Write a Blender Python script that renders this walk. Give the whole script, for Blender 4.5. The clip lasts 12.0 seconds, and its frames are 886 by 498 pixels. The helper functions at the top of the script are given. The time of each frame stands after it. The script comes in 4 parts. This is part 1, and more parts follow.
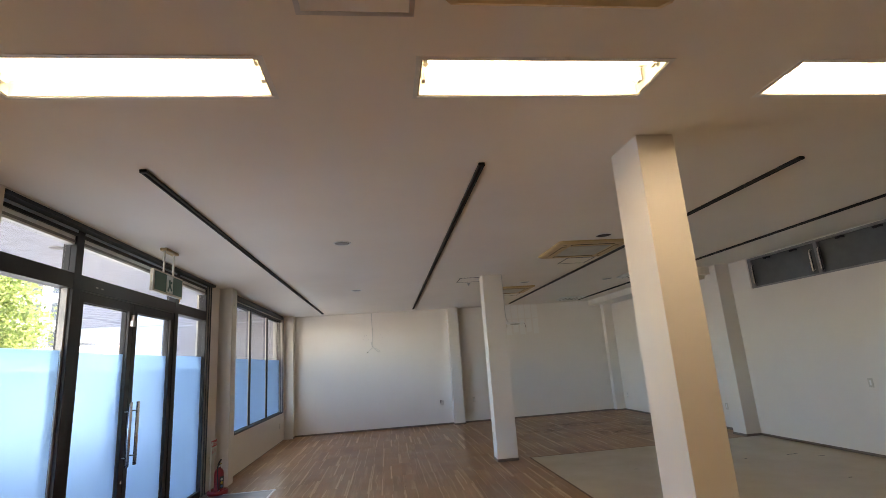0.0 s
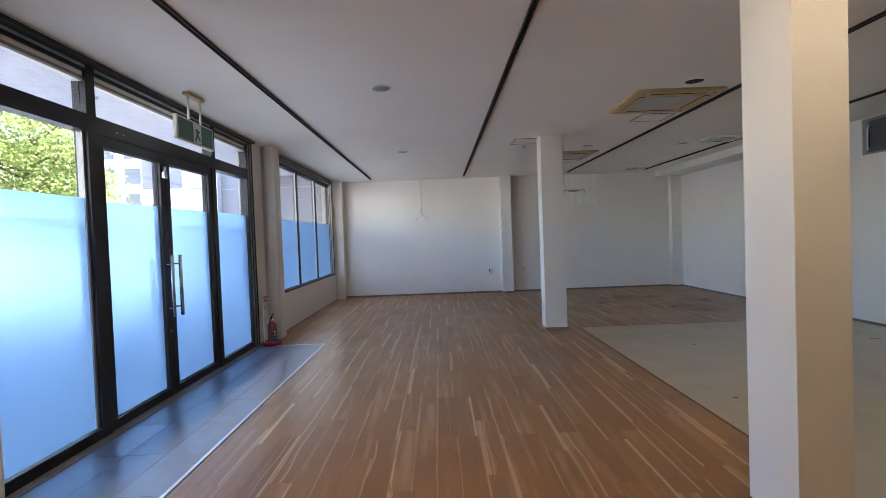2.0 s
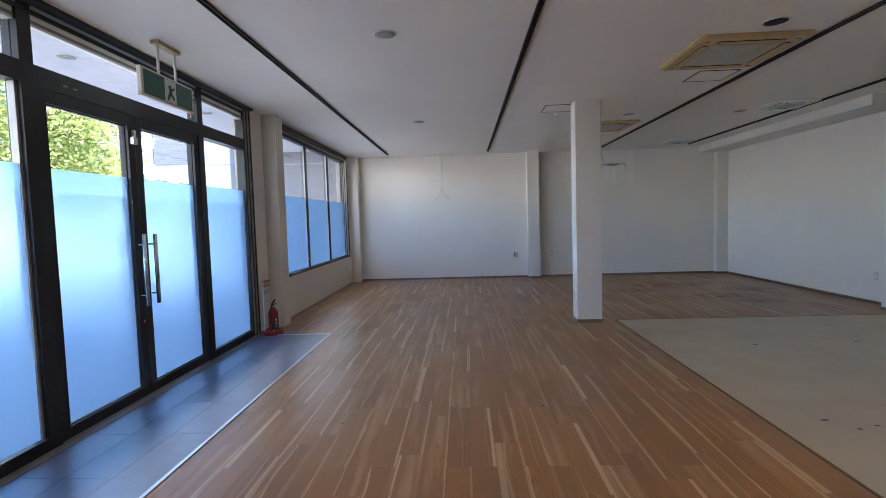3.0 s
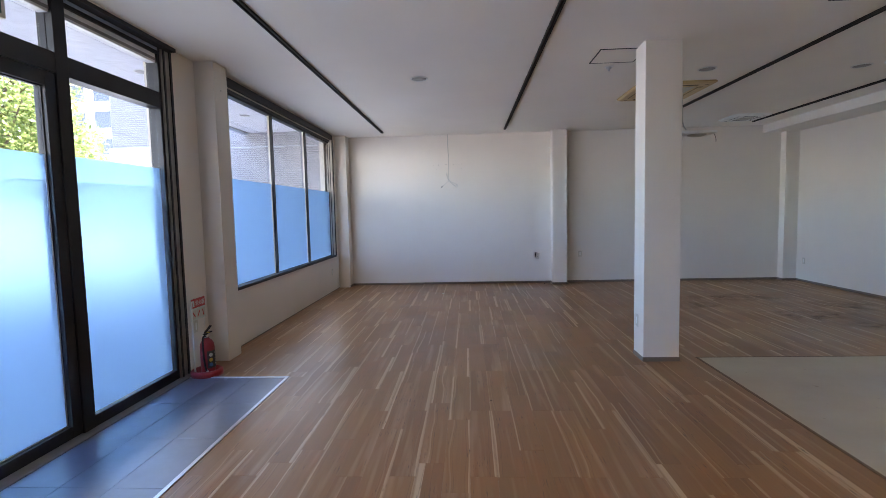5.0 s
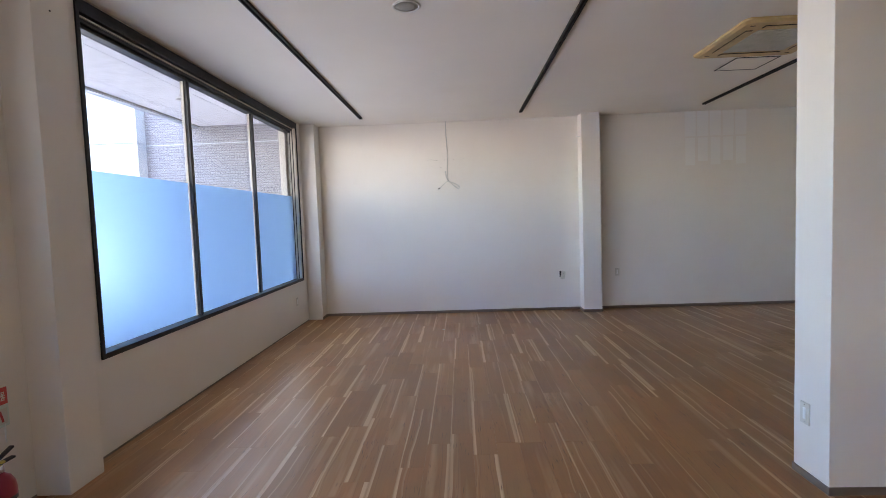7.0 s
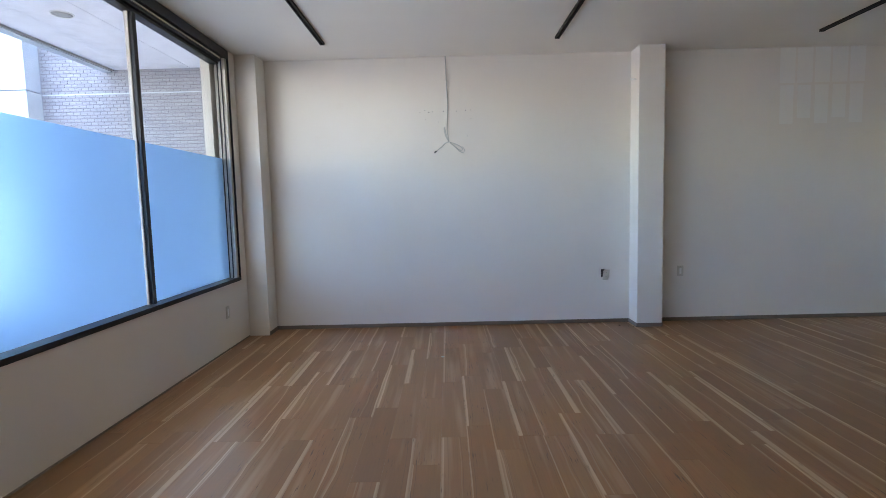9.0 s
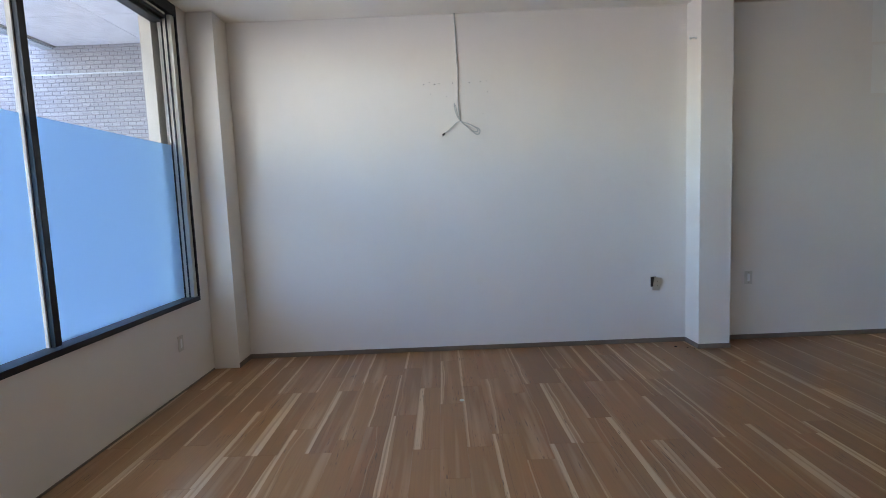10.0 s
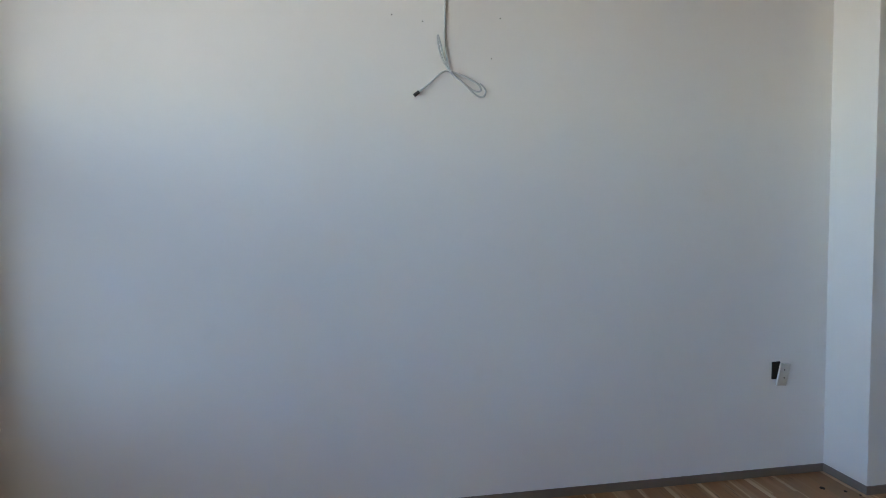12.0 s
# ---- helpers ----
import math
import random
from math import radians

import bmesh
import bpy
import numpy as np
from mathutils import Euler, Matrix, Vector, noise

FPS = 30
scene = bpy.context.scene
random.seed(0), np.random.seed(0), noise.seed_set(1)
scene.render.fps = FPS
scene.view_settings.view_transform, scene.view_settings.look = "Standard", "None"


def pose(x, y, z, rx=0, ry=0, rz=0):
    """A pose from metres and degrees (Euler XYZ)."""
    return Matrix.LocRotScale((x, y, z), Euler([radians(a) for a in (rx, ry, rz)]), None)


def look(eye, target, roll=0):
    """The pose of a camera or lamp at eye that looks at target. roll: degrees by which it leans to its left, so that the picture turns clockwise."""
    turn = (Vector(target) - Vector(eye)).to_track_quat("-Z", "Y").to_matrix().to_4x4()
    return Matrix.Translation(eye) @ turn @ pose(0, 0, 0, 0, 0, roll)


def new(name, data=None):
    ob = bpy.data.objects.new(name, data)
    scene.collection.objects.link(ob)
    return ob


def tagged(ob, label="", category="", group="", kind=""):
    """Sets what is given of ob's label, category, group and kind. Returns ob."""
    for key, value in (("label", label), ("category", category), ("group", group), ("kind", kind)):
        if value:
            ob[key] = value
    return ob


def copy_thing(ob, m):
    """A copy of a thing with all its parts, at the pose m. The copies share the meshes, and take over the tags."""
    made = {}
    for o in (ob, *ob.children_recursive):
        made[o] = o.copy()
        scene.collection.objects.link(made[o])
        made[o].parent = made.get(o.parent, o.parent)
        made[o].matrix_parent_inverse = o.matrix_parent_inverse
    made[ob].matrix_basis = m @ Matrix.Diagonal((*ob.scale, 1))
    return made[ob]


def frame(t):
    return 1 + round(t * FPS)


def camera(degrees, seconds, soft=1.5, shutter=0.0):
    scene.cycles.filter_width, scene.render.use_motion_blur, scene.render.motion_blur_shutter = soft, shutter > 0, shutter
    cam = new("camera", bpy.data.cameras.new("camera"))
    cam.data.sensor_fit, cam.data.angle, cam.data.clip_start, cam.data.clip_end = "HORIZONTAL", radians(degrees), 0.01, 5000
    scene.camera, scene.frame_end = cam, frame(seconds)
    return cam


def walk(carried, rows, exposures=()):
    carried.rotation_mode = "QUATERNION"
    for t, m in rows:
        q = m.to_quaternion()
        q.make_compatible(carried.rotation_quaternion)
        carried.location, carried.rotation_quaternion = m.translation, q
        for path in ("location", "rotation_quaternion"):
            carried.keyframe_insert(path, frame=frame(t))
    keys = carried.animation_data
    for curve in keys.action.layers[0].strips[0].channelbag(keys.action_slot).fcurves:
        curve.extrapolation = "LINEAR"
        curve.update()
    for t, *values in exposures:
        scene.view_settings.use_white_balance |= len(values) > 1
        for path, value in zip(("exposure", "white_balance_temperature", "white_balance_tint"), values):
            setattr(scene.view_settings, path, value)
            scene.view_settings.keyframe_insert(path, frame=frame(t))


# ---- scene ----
cam = camera(83.9, 12.0, soft=0.7)
PATH = [
    (0, (0.019, -0.322, 1.614), (0.265, 1.613, 2.056), -4.0),
    (0.5, (0.093, -0.268, 1.577), (0.302, 1.699, 1.873), -3.8),
    (1, (0.174, -0.221, 1.546), (0.293, 1.771, 1.676), -2.7),
    (1.5, (0.151, -0.035, 1.498), (0.206, 1.964, 1.527), -2.2),
    (2, (0.095, 0.294, 1.511), (0.11, 2.294, 1.459), -2.1),
    (2.5, (0.152, 0.684, 1.491), (0.13, 2.681, 1.393), -2.2),
    (3, (0.178, 1.11, 1.48), (0.09, 3.105, 1.356), -1.7),
    (3.2, (0.094, 1.305, 1.459), (0.008, 3.299, 1.331), -1.7),
    (5, (0.048, 3.146, 1.479), (-0.056, 5.137, 1.327), -1.3),
    (5.5, (-0.012, 3.692, 1.49), (-0.112, 5.684, 1.337), -1.8),
    (6, (-0.099, 4.24, 1.5), (-0.181, 6.234, 1.37), -1.8),
    (6.5, (-0.109, 4.795, 1.502), (-0.165, 6.791, 1.379), -2.1),
    (6.7, (-0.123, 5.015, 1.505), (-0.198, 7.01, 1.383), -2.2),
    (8.5, (-0.336, 6.97, 1.374), (-0.364, 8.964, 1.228), -0.6),
    (9, (-0.362, 7.541, 1.371), (-0.379, 9.533, 1.197), -1.4),
    (9.5, (-0.447, 8.096, 1.371), (-0.489, 10.086, 1.173), -1.7),
    (10, (-0.516, 8.637, 1.364), (-0.515, 10.629, 1.178), -2.3),
    (10.5, (-0.563, 9.17, 1.405), (-0.562, 11.163, 1.233), -2.8),
    (11, (-0.585, 9.696, 1.416), (-0.513, 11.688, 1.251), -2.3),
    (11.5, (-0.588, 10.22, 1.416), (-0.462, 12.213, 1.296), -2.1),
    (12, (-0.668, 10.802, 1.381), (-0.399, 12.781, 1.272), -1.1),
]
EXPOSURES = [(0.0, 3.96, 8350, 18), (0.5, 3.93, 8150, 18), (1.0, 4.08, 7650, 18), (2.0, 4.02, 6950, 17), (3.0, 3.96, 6800, 17),
             (5.5, 4.24, 7200, 21), (6.5, 4.36, 7650, 22), (8.5, 4.22, 7150, 16), (9.5, 4.15, 6950, 15), (11.0, 3.97, 7100, 15), (12.0, 3.87, 6950, 13)]
walk(cam, [(t, look(eye, target, roll)) for t, eye, target, roll in PATH], EXPOSURES)

# ---- world and sun ----
SUN_ELEVATION, SUN_AZIMUTH = 50.0, 108.0   # degrees; azimuth clockwise from +y
world = bpy.data.worlds.new("sky")
scene.world = world
world.use_nodes = True
wn = world.node_tree.nodes
sky = wn.new("ShaderNodeTexSky")
sky.sky_type = "NISHITA"
sky.sun_disc = False
sky.sun_elevation = radians(SUN_ELEVATION)
sky.sun_rotation = radians(SUN_AZIMUTH)
wn["Background"].inputs["Strength"].default_value = 0.15
world.node_tree.links.new(sky.outputs["Color"], wn["Background"].inputs["Color"])

sun_data = bpy.data.lights.new("sun", "SUN")
sun_data.energy, sun_data.angle, sun_data.color = 4.0, radians(0.5), (1.0, 0.95, 0.87)
sun = new("sun", sun_data)
_a, _e = radians(SUN_AZIMUTH), radians(SUN_ELEVATION)
sun.matrix_world = look((math.sin(_a) * math.cos(_e) * 60, math.cos(_a) * math.cos(_e) * 60, math.sin(_e) * 60), (0, 0, 0))

def sky_lamp(name, x, y0, y1, z0, z1, watts, lift):
    """The sky's light in a glazed opening, shining into the room."""
    d = bpy.data.lights.new(name, "AREA")
    d.shape, d.size, d.size_y = "RECTANGLE", z1 - z0, y1 - y0
    d.energy, d.color = watts, SKY_TINT
    ob = new(name, d)
    ob.matrix_world = pose(x, (y0 + y1) / 2, (z0 + z1) / 2, 0, -90 - lift, 0)
    return ob


SKY_TINT = (0.74, 0.88, 1.0)
sky_lamp("sky_light_shop_front", -2.60, 3.4, 7.4, 0.12, 2.85, 1.9, 16)
sky_lamp("sky_light_window", -2.535, 8.52, 12.6, 0.72, 2.30, 1.45, 0)

TUBE_STRENGTH = 3.4

# ---- materials ----
def material(name):
    m = bpy.data.materials.new(name)
    m.use_nodes = True
    t = m.node_tree
    return m, t, t.nodes, t.nodes["Principled BSDF"]


def ramp(t, fac, stops):
    r = t.nodes.new("ShaderNodeValToRGB")
    els = r.color_ramp.elements
    els.remove(els[1])
    els[0].position, els[0].color = stops[0][0], (*stops[0][1], 1.0)
    for p, c in stops[1:]:
        els.new(p).color = (*c, 1.0)
    t.links.new(fac, r.inputs["Fac"])
    return r.outputs["Color"]


def grain(t, vec, scale, detail=3.0, rough=0.55, wave=0.0):
    n = t.nodes.new("ShaderNodeTexNoise")
    n.inputs["Scale"].default_value, n.inputs["Detail"].default_value, n.inputs["Roughness"].default_value = scale, detail, rough
    n.inputs["Distortion"].default_value = wave
    if vec is not None:
        t.links.new(vec, n.inputs["Vector"])
    return n.outputs["Fac"]


def place(t):
    return t.nodes.new("ShaderNodeNewGeometry").outputs["Position"]


def stretched(t, vec, scale, offset=None):
    m = t.nodes.new("ShaderNodeMapping")
    m.inputs["Scale"].default_value = scale
    t.links.new(vec, m.inputs["Vector"])
    if offset is not None:
        t.links.new(offset, m.inputs["Location"])
    return m.outputs["Vector"]


def blend(t, fac, a, b, kind="MIX"):
    m = t.nodes.new("ShaderNodeMix")
    m.data_type, m.blend_type = "RGBA", kind
    for value, socket in ((fac, m.inputs[0]), (a, m.inputs[6]), (b, m.inputs[7])):
        if isinstance(value, bpy.types.NodeSocket):
            t.links.new(value, socket)
        elif isinstance(value, tuple):
            socket.default_value = (*value, 1.0)
        else:
            socket.default_value = value
    return m.outputs[2]


def bump(t, height, shader, strength=0.2, distance=0.01):
    b = t.nodes.new("ShaderNodeBump")
    b.inputs["Strength"].default_value, b.inputs["Distance"].default_value = strength, distance
    t.links.new(height, b.inputs["Height"])
    t.links.new(b.outputs["Normal"], shader.inputs["Normal"])


def plain(name, color, rough=0.5, metal=0.0, mottle=0.12, scale=6.0, fine=120.0, relief=0.1):
    """Paint, plastic or metal with stains at a large and a small scale."""
    m, t, n, p = material(name)
    pos = place(t)
    big, small = grain(t, pos, scale), grain(t, pos, fine, 2.0)
    dark = tuple(c * (1 - mottle) for c in color)
    light = tuple(min(1.0, c * (1 + mottle * 0.5)) for c in color)
    c = ramp(t, big, [(0.3, dark), (0.7, light)])
    t.links.new(c, p.inputs["Base Color"])
    p.inputs["Roughness"].default_value, p.inputs["Metallic"].default_value = rough, metal
    if relief:
        bump(t, small, p, relief, 0.002)
    return m


def wallpaper(name, color, relief=0.25, rough=0.6):
    """Embossed white wallpaper, slightly yellowed and smudged."""
    m, t, n, p = material(name)
    pos = place(t)
    big = grain(t, pos, 0.9, 4.0)
    mid = grain(t, pos, 7.0, 3.0)
    fine = grain(t, pos, 260.0, 2.0)
    c = ramp(t, big, [(0.3, tuple(v * 0.95 for v in color)), (0.7, color)])
    c = blend(t, ramp(t, mid, [(0.62, (0, 0, 0)), (0.85, (0.25, 0.25, 0.25))]), c, tuple(v * k for v, k in zip(color, (0.9, 0.87, 0.82))))
    t.links.new(c, p.inputs["Base Color"])
    p.inputs["Roughness"].default_value = rough
    bump(t, fine, p, relief, 0.0015)
    return m


def calc(t, kind, a, b=0.0, c=0.0, clamp=False):
    m = t.nodes.new("ShaderNodeMath")
    m.operation, m.use_clamp = kind, clamp
    for value, socket in zip((a, b, c), m.inputs):
        if isinstance(value, bpy.types.NodeSocket):
            t.links.new(value, socket)
        else:
            socket.default_value = value
    return m.outputs[0]


def plank_wood(name):
    """Printed walnut planks: each has its own tone, and pale sapwood along an edge, cut off at the plank's end."""
    m, t, n, p = material(name)
    geo, info, uv = n.new("ShaderNodeNewGeometry"), n.new("ShaderNodeObjectInfo"), n.new("ShaderNodeUVMap")
    uv.uv_map = "UVMap"
    def lot(shift):
        w = n.new("ShaderNodeTexWhiteNoise")
        w.noise_dimensions = "1D"
        t.links.new(calc(t, "ADD", calc(t, "ADD", geo.outputs["Random Per Island"], info.outputs["Random"]), shift), w.inputs["W"])
        s = n.new("ShaderNodeSeparateColor")
        t.links.new(w.outputs["Color"], s.inputs[0])
        return w, s.outputs
    white, ra = lot(0.0)
    rb = lot(3.7)[1]
    rc = lot(8.1)[1]
    shift = n.new("ShaderNodeVectorMath")
    shift.operation = "SCALE"
    shift.inputs["Scale"].default_value = 80.0
    t.links.new(white.outputs["Color"], shift.inputs[0])
    split = n.new("ShaderNodeSeparateXYZ")
    t.links.new(uv.outputs["UV"], split.inputs[0])
    u, v = split.outputs["X"], split.outputs["Y"]
    pos = uv.outputs["UV"]
    tone = ramp(t, ra[0], [(0.0, PLANK_DARK), (0.5, PLANK_MID), (1.0, PLANK_LIGHT)])
    fine = grain(t, stretched(t, pos, (95.0, 2.2, 1.0), shift.outputs[0]), 1.0, 5.0, 0.65)
    c = blend(t, ramp(t, fine, [(0.32, (0, 0, 0)), (0.75, (0.36,) * 3)]), tone, PLANK_LINE)
    cloud = grain(t, stretched(t, pos, (9.0, 2.2, 1.0), shift.outputs[0]), 1.0, 3.0)
    c = blend(t, ramp(t, cloud, [(0.48, (0, 0, 0)), (0.72, (0.55,) * 3)]), c, PLANK_RED)
    soft = grain(t, stretched(t, pos, (13.0, 0.7, 1.0), shift.outputs[0]), 1.0, 2.0)
    c = blend(t, ramp(t, soft, [(0.54, (0, 0, 0)), (0.72, (0.35,) * 3)]), c, PLANK_PALE)
    wave = calc(t, "SUBTRACT", grain(t, stretched(t, pos, (0.0, 1.5, 1.0), shift.outputs[0]), 1.0, 1.5, 0.5), 0.5)

    def band(colour, lo, hi, chance, amount):
        """Sapwood from lo to hi across the plank, crisp and dark-lined at hi, feathered at lo."""
        inner = calc(t, "MULTIPLY", calc(t, "SUBTRACT", hi, lo), 340.0, clamp=True)
        rise = calc(t, "MULTIPLY", calc(t, "MULTIPLY", lo, 60.0, clamp=True), inner)
        fall = calc(t, "MULTIPLY", hi, 420.0, clamp=True)
        edge = calc(t, "SUBTRACT", 1.0, calc(t, "MULTIPLY", calc(t, "ABSOLUTE", hi), 480.0, clamp=True))
        line = calc(t, "MULTIPLY", edge, calc(t, "MULTIPLY", chance, 0.5))
        face = calc(t, "MULTIPLY", calc(t, "MULTIPLY", rise, fall), calc(t, "MULTIPLY", chance, amount))
        return blend(t, line, blend(t, face, colour, PLANK_PALE), PLANK_EDGE)
    # along one edge of the plank
    flip = calc(t, "GREATER_THAN", ra[1], 0.5)
    side = calc(t, "ABSOLUTE", calc(t, "SUBTRACT", calc(t, "MULTIPLY", flip, PLANK_W), u))
    wide = calc(t, "MULTIPLY_ADD", wave, 0.05, calc(t, "MULTIPLY_ADD", calc(t, "POWER", ra[2], 2.0), 0.065, 0.020))
    c = band(c, calc(t, "ADD", side, 0.006), calc(t, "SUBTRACT", wide, side), calc(t, "GREATER_THAN", rb[0], 0.25), calc(t, "MULTIPLY_ADD", rc[0], 0.45, 0.55))
    # a second, narrow one inside the plank
    mid = calc(t, "ADD", calc(t, "MULTIPLY_ADD", rb[1], 0.10, 0.025), calc(t, "MULTIPLY", wave, 0.09))
    off = calc(t, "SUBTRACT", u, mid)
    c = band(c, calc(t, "ADD", off, calc(t, "MULTIPLY_ADD", rc[1], 0.032, 0.012)), calc(t, "SUBTRACT", 0.0, off), calc(t, "GREATER_THAN", rb[2], 0.62), calc(t, "MULTIPLY_ADD", rc[2], 0.5, 0.35))
    # short dark cracks and pin knots
    crack = grain(t, stretched(t, pos, (130.0, 9.0, 1.0), shift.outputs[0]), 1.0, 2.0, 0.5)
    here = grain(t, stretched(t, pos, (7.0, 3.0, 1.0), shift.outputs[0]), 1.0, 1.0)
    c = blend(t, calc(t, "MULTIPLY", ramp(t, crack, [(0.60, (0, 0, 0)), (0.70, (0.9,) * 3)]), ramp(t, here, [(0.52, (0, 0, 0)), (0.62, (1, 1, 1))])), c, PLANK_EDGE)
    dirt = grain(t, geo.outputs["Position"], 0.6, 2.0)
    c = blend(t, ramp(t, dirt, [(0.3, (0.2,) * 3), (0.65, (0, 0, 0))]), c, (0.12, 0.08, 0.055))
    t.links.new(c, p.inputs["Base Color"])
    r = ramp(t, grain(t, geo.outputs["Position"], 1.3, 3.0), [(0.3, (0.29,) * 3), (0.7, (0.38,) * 3)])
    t.links.new(r, p.inputs["Roughness"])
    bump(t, fine, p, 0.12, 0.001)
    return m


PLANK_W = 0.152
PLANK_DARK, PLANK_MID, PLANK_LIGHT = (0.285, 0.130, 0.045), (0.34, 0.162, 0.058), (0.39, 0.193, 0.071)
PLANK_LINE, PLANK_RED, PLANK_PALE = (0.225, 0.105, 0.042), (0.41, 0.16, 0.055), (0.67, 0.475, 0.295)
PLANK_EDGE = (0.13, 0.07, 0.035)


def tile_stone(name, color, rough):
    m, t, n, p = material(name)
    pos = place(t)
    cloud = grain(t, pos, 5.0, 6.0, 0.65)
    c = ramp(t, cloud, [(0.25, tuple(v * 0.85 for v in color)), (0.5, color), (0.8, tuple(v * 1.2 for v in color))])
    t.links.new(c, p.inputs["Base Color"])
    p.inputs["Specular IOR Level"].default_value = 1.0
    t.links.new(ramp(t, grain(t, pos, 9.0, 5.0), [(0.3, (rough - 0.004,) * 3), (0.7, (rough + 0.006,) * 3)]), p.inputs["Roughness"])
    return m


def vinyl(name):
    """Cream sheet vinyl, scuffed and grey where it was walked on."""
    m, t, n, p = material(name)
    pos = place(t)
    c = ramp(t, grain(t, pos, 1.2, 5.0, 0.6), [(0.3, (0.45, 0.38, 0.28)), (0.7, (0.54, 0.465, 0.35))])
    spots = grain(t, pos, 14.0, 4.0, 0.6)
    c = blend(t, ramp(t, spots, [(0.68, (0, 0, 0)), (0.74, (0.5, 0.5, 0.5))]), c, (0.22, 0.18, 0.12))
    t.links.new(c, p.inputs["Base Color"])
    t.links.new(ramp(t, grain(t, pos, 2.0, 4.0), [(0.3, (0.3,) * 3), (0.7, (0.45,) * 3)]), p.inputs["Roughness"])
    bump(t, grain(t, pos, 90.0, 2.0), p, 0.05, 0.001)
    return m


def glass(name):
    """A clear pane that lets light straight through and mirrors a little."""
    m, t, n, p = material(name)
    n.remove(p)
    clear, gloss, mix, weight = n.new("ShaderNodeBsdfTransparent"), n.new("ShaderNodeBsdfGlossy"), n.new("ShaderNodeMixShader"), n.new("ShaderNodeLayerWeight")
    clear.inputs["Color"].default_value = (0.93, 0.94, 0.96, 1)
    gloss.inputs["Roughness"].default_value = 0.02
    curve = n.new("ShaderNodeMath")
    curve.operation = "POWER"
    curve.inputs[1].default_value = 5.0
    t.links.new(weight.outputs["Facing"], curve.inputs[0])
    scale = n.new("ShaderNodeMath")
    scale.operation = "MULTIPLY_ADD"
    scale.inputs[1].default_value, scale.inputs[2].default_value = 0.6, 0.03
    t.links.new(curve.outputs[0], scale.inputs[0])
    t.links.new(scale.outputs[0], mix.inputs[0])
    t.links.new(clear.outputs[0], mix.inputs[1])
    t.links.new(gloss.outputs[0], mix.inputs[2])
    t.links.new(mix.outputs[0], n["Material Output"].inputs["Surface"])
    return m


def frosted(name):
    """Milky privacy film: scatters what stands behind it."""
    m, t, n, p = material(name)
    n.remove(p)
    wide, soft, gloss = n.new("ShaderNodeBsdfTranslucent"), n.new("ShaderNodeBsdfRefraction"), n.new("ShaderNodeBsdfDiffuse")
    wide.inputs["Color"].default_value = (0.51, 0.69, 0.88, 1)
    soft.inputs["Color"].default_value = (0.55, 0.735, 0.91, 1)
    soft.inputs["Roughness"].default_value, soft.inputs["IOR"].default_value = 0.45, 1.2
    gloss.inputs["Color"].default_value = (0.7, 0.75, 0.78, 1)
    m1, m2 = n.new("ShaderNodeMixShader"), n.new("ShaderNodeMixShader")
    m1.inputs[0].default_value, m2.inputs[0].default_value = 0.14, 0.08
    t.links.new(soft.outputs[0], m1.inputs[1])
    t.links.new(wide.outputs[0], m1.inputs[2])
    t.links.new(m1.outputs[0], m2.inputs[1])
    t.links.new(gloss.outputs[0], m2.inputs[2])
    t.links.new(m2.outputs[0], n["Material Output"].inputs["Surface"])
    return m


def glow(name, color, strength):
    m, t, n, p = material(name)
    p.inputs["Base Color"].default_value = (0.9, 0.9, 0.9, 1)
    p.inputs["Emission Color"].default_value = (*color, 1)
    p.inputs["Emission Strength"].default_value = strength
    return m


def leaf_material(name):
    m, t, n, p = material(name)
    geo = n.new("ShaderNodeNewGeometry")
    c = ramp(t, geo.outputs["Random Per Island"], [(0.0, (0.085, 0.135, 0.035)), (0.5, (0.15, 0.21, 0.06)), (1.0, (0.25, 0.30, 0.095))])
    t.links.new(c, p.inputs["Base Color"])
    p.inputs["Roughness"].default_value = 0.5
    tr, mix = n.new("ShaderNodeBsdfTranslucent"), n.new("ShaderNodeMixShader")
    t.links.new(c, tr.inputs["Color"])
    mix.inputs[0].default_value = 0.5
    t.links.new(p.outputs[0], mix.inputs[1])
    t.links.new(tr.outputs[0], mix.inputs[2])
    t.links.new(mix.outputs[0], n["Material Output"].inputs["Surface"])
    return m


def facing_brick(name):
    """Grey-beige facing bricks; the tone differs from brick to brick."""
    m, t, n, p = material(name)
    geo, info = n.new("ShaderNodeNewGeometry"), n.new("ShaderNodeObjectInfo")
    add = n.new("ShaderNodeMath")
    add.operation = "ADD"
    t.links.new(geo.outputs["Random Per Island"], add.inputs[0])
    t.links.new(info.outputs["Random"], add.inputs[1])
    white = n.new("ShaderNodeTexWhiteNoise")
    white.noise_dimensions = "1D"
    t.links.new(add.outputs[0], white.inputs["W"])
    c = ramp(t, white.outputs["Value"], [(0.0, (0.24, 0.245, 0.275)), (0.6, (0.275, 0.28, 0.31)), (1.0, (0.315, 0.32, 0.35))])
    c = blend(t, ramp(t, grain(t, geo.outputs["Position"], 40.0, 4.0), [(0.4, (0, 0, 0)), (0.8, (0.4, 0.4, 0.4))]), c, (0.22, 0.205, 0.21))
    t.links.new(c, p.inputs["Base Color"])
    p.inputs["Roughness"].default_value = 0.8
    bump(t, grain(t, geo.outputs["Position"], 90.0, 3.0), p, 0.3, 0.003)
    return m


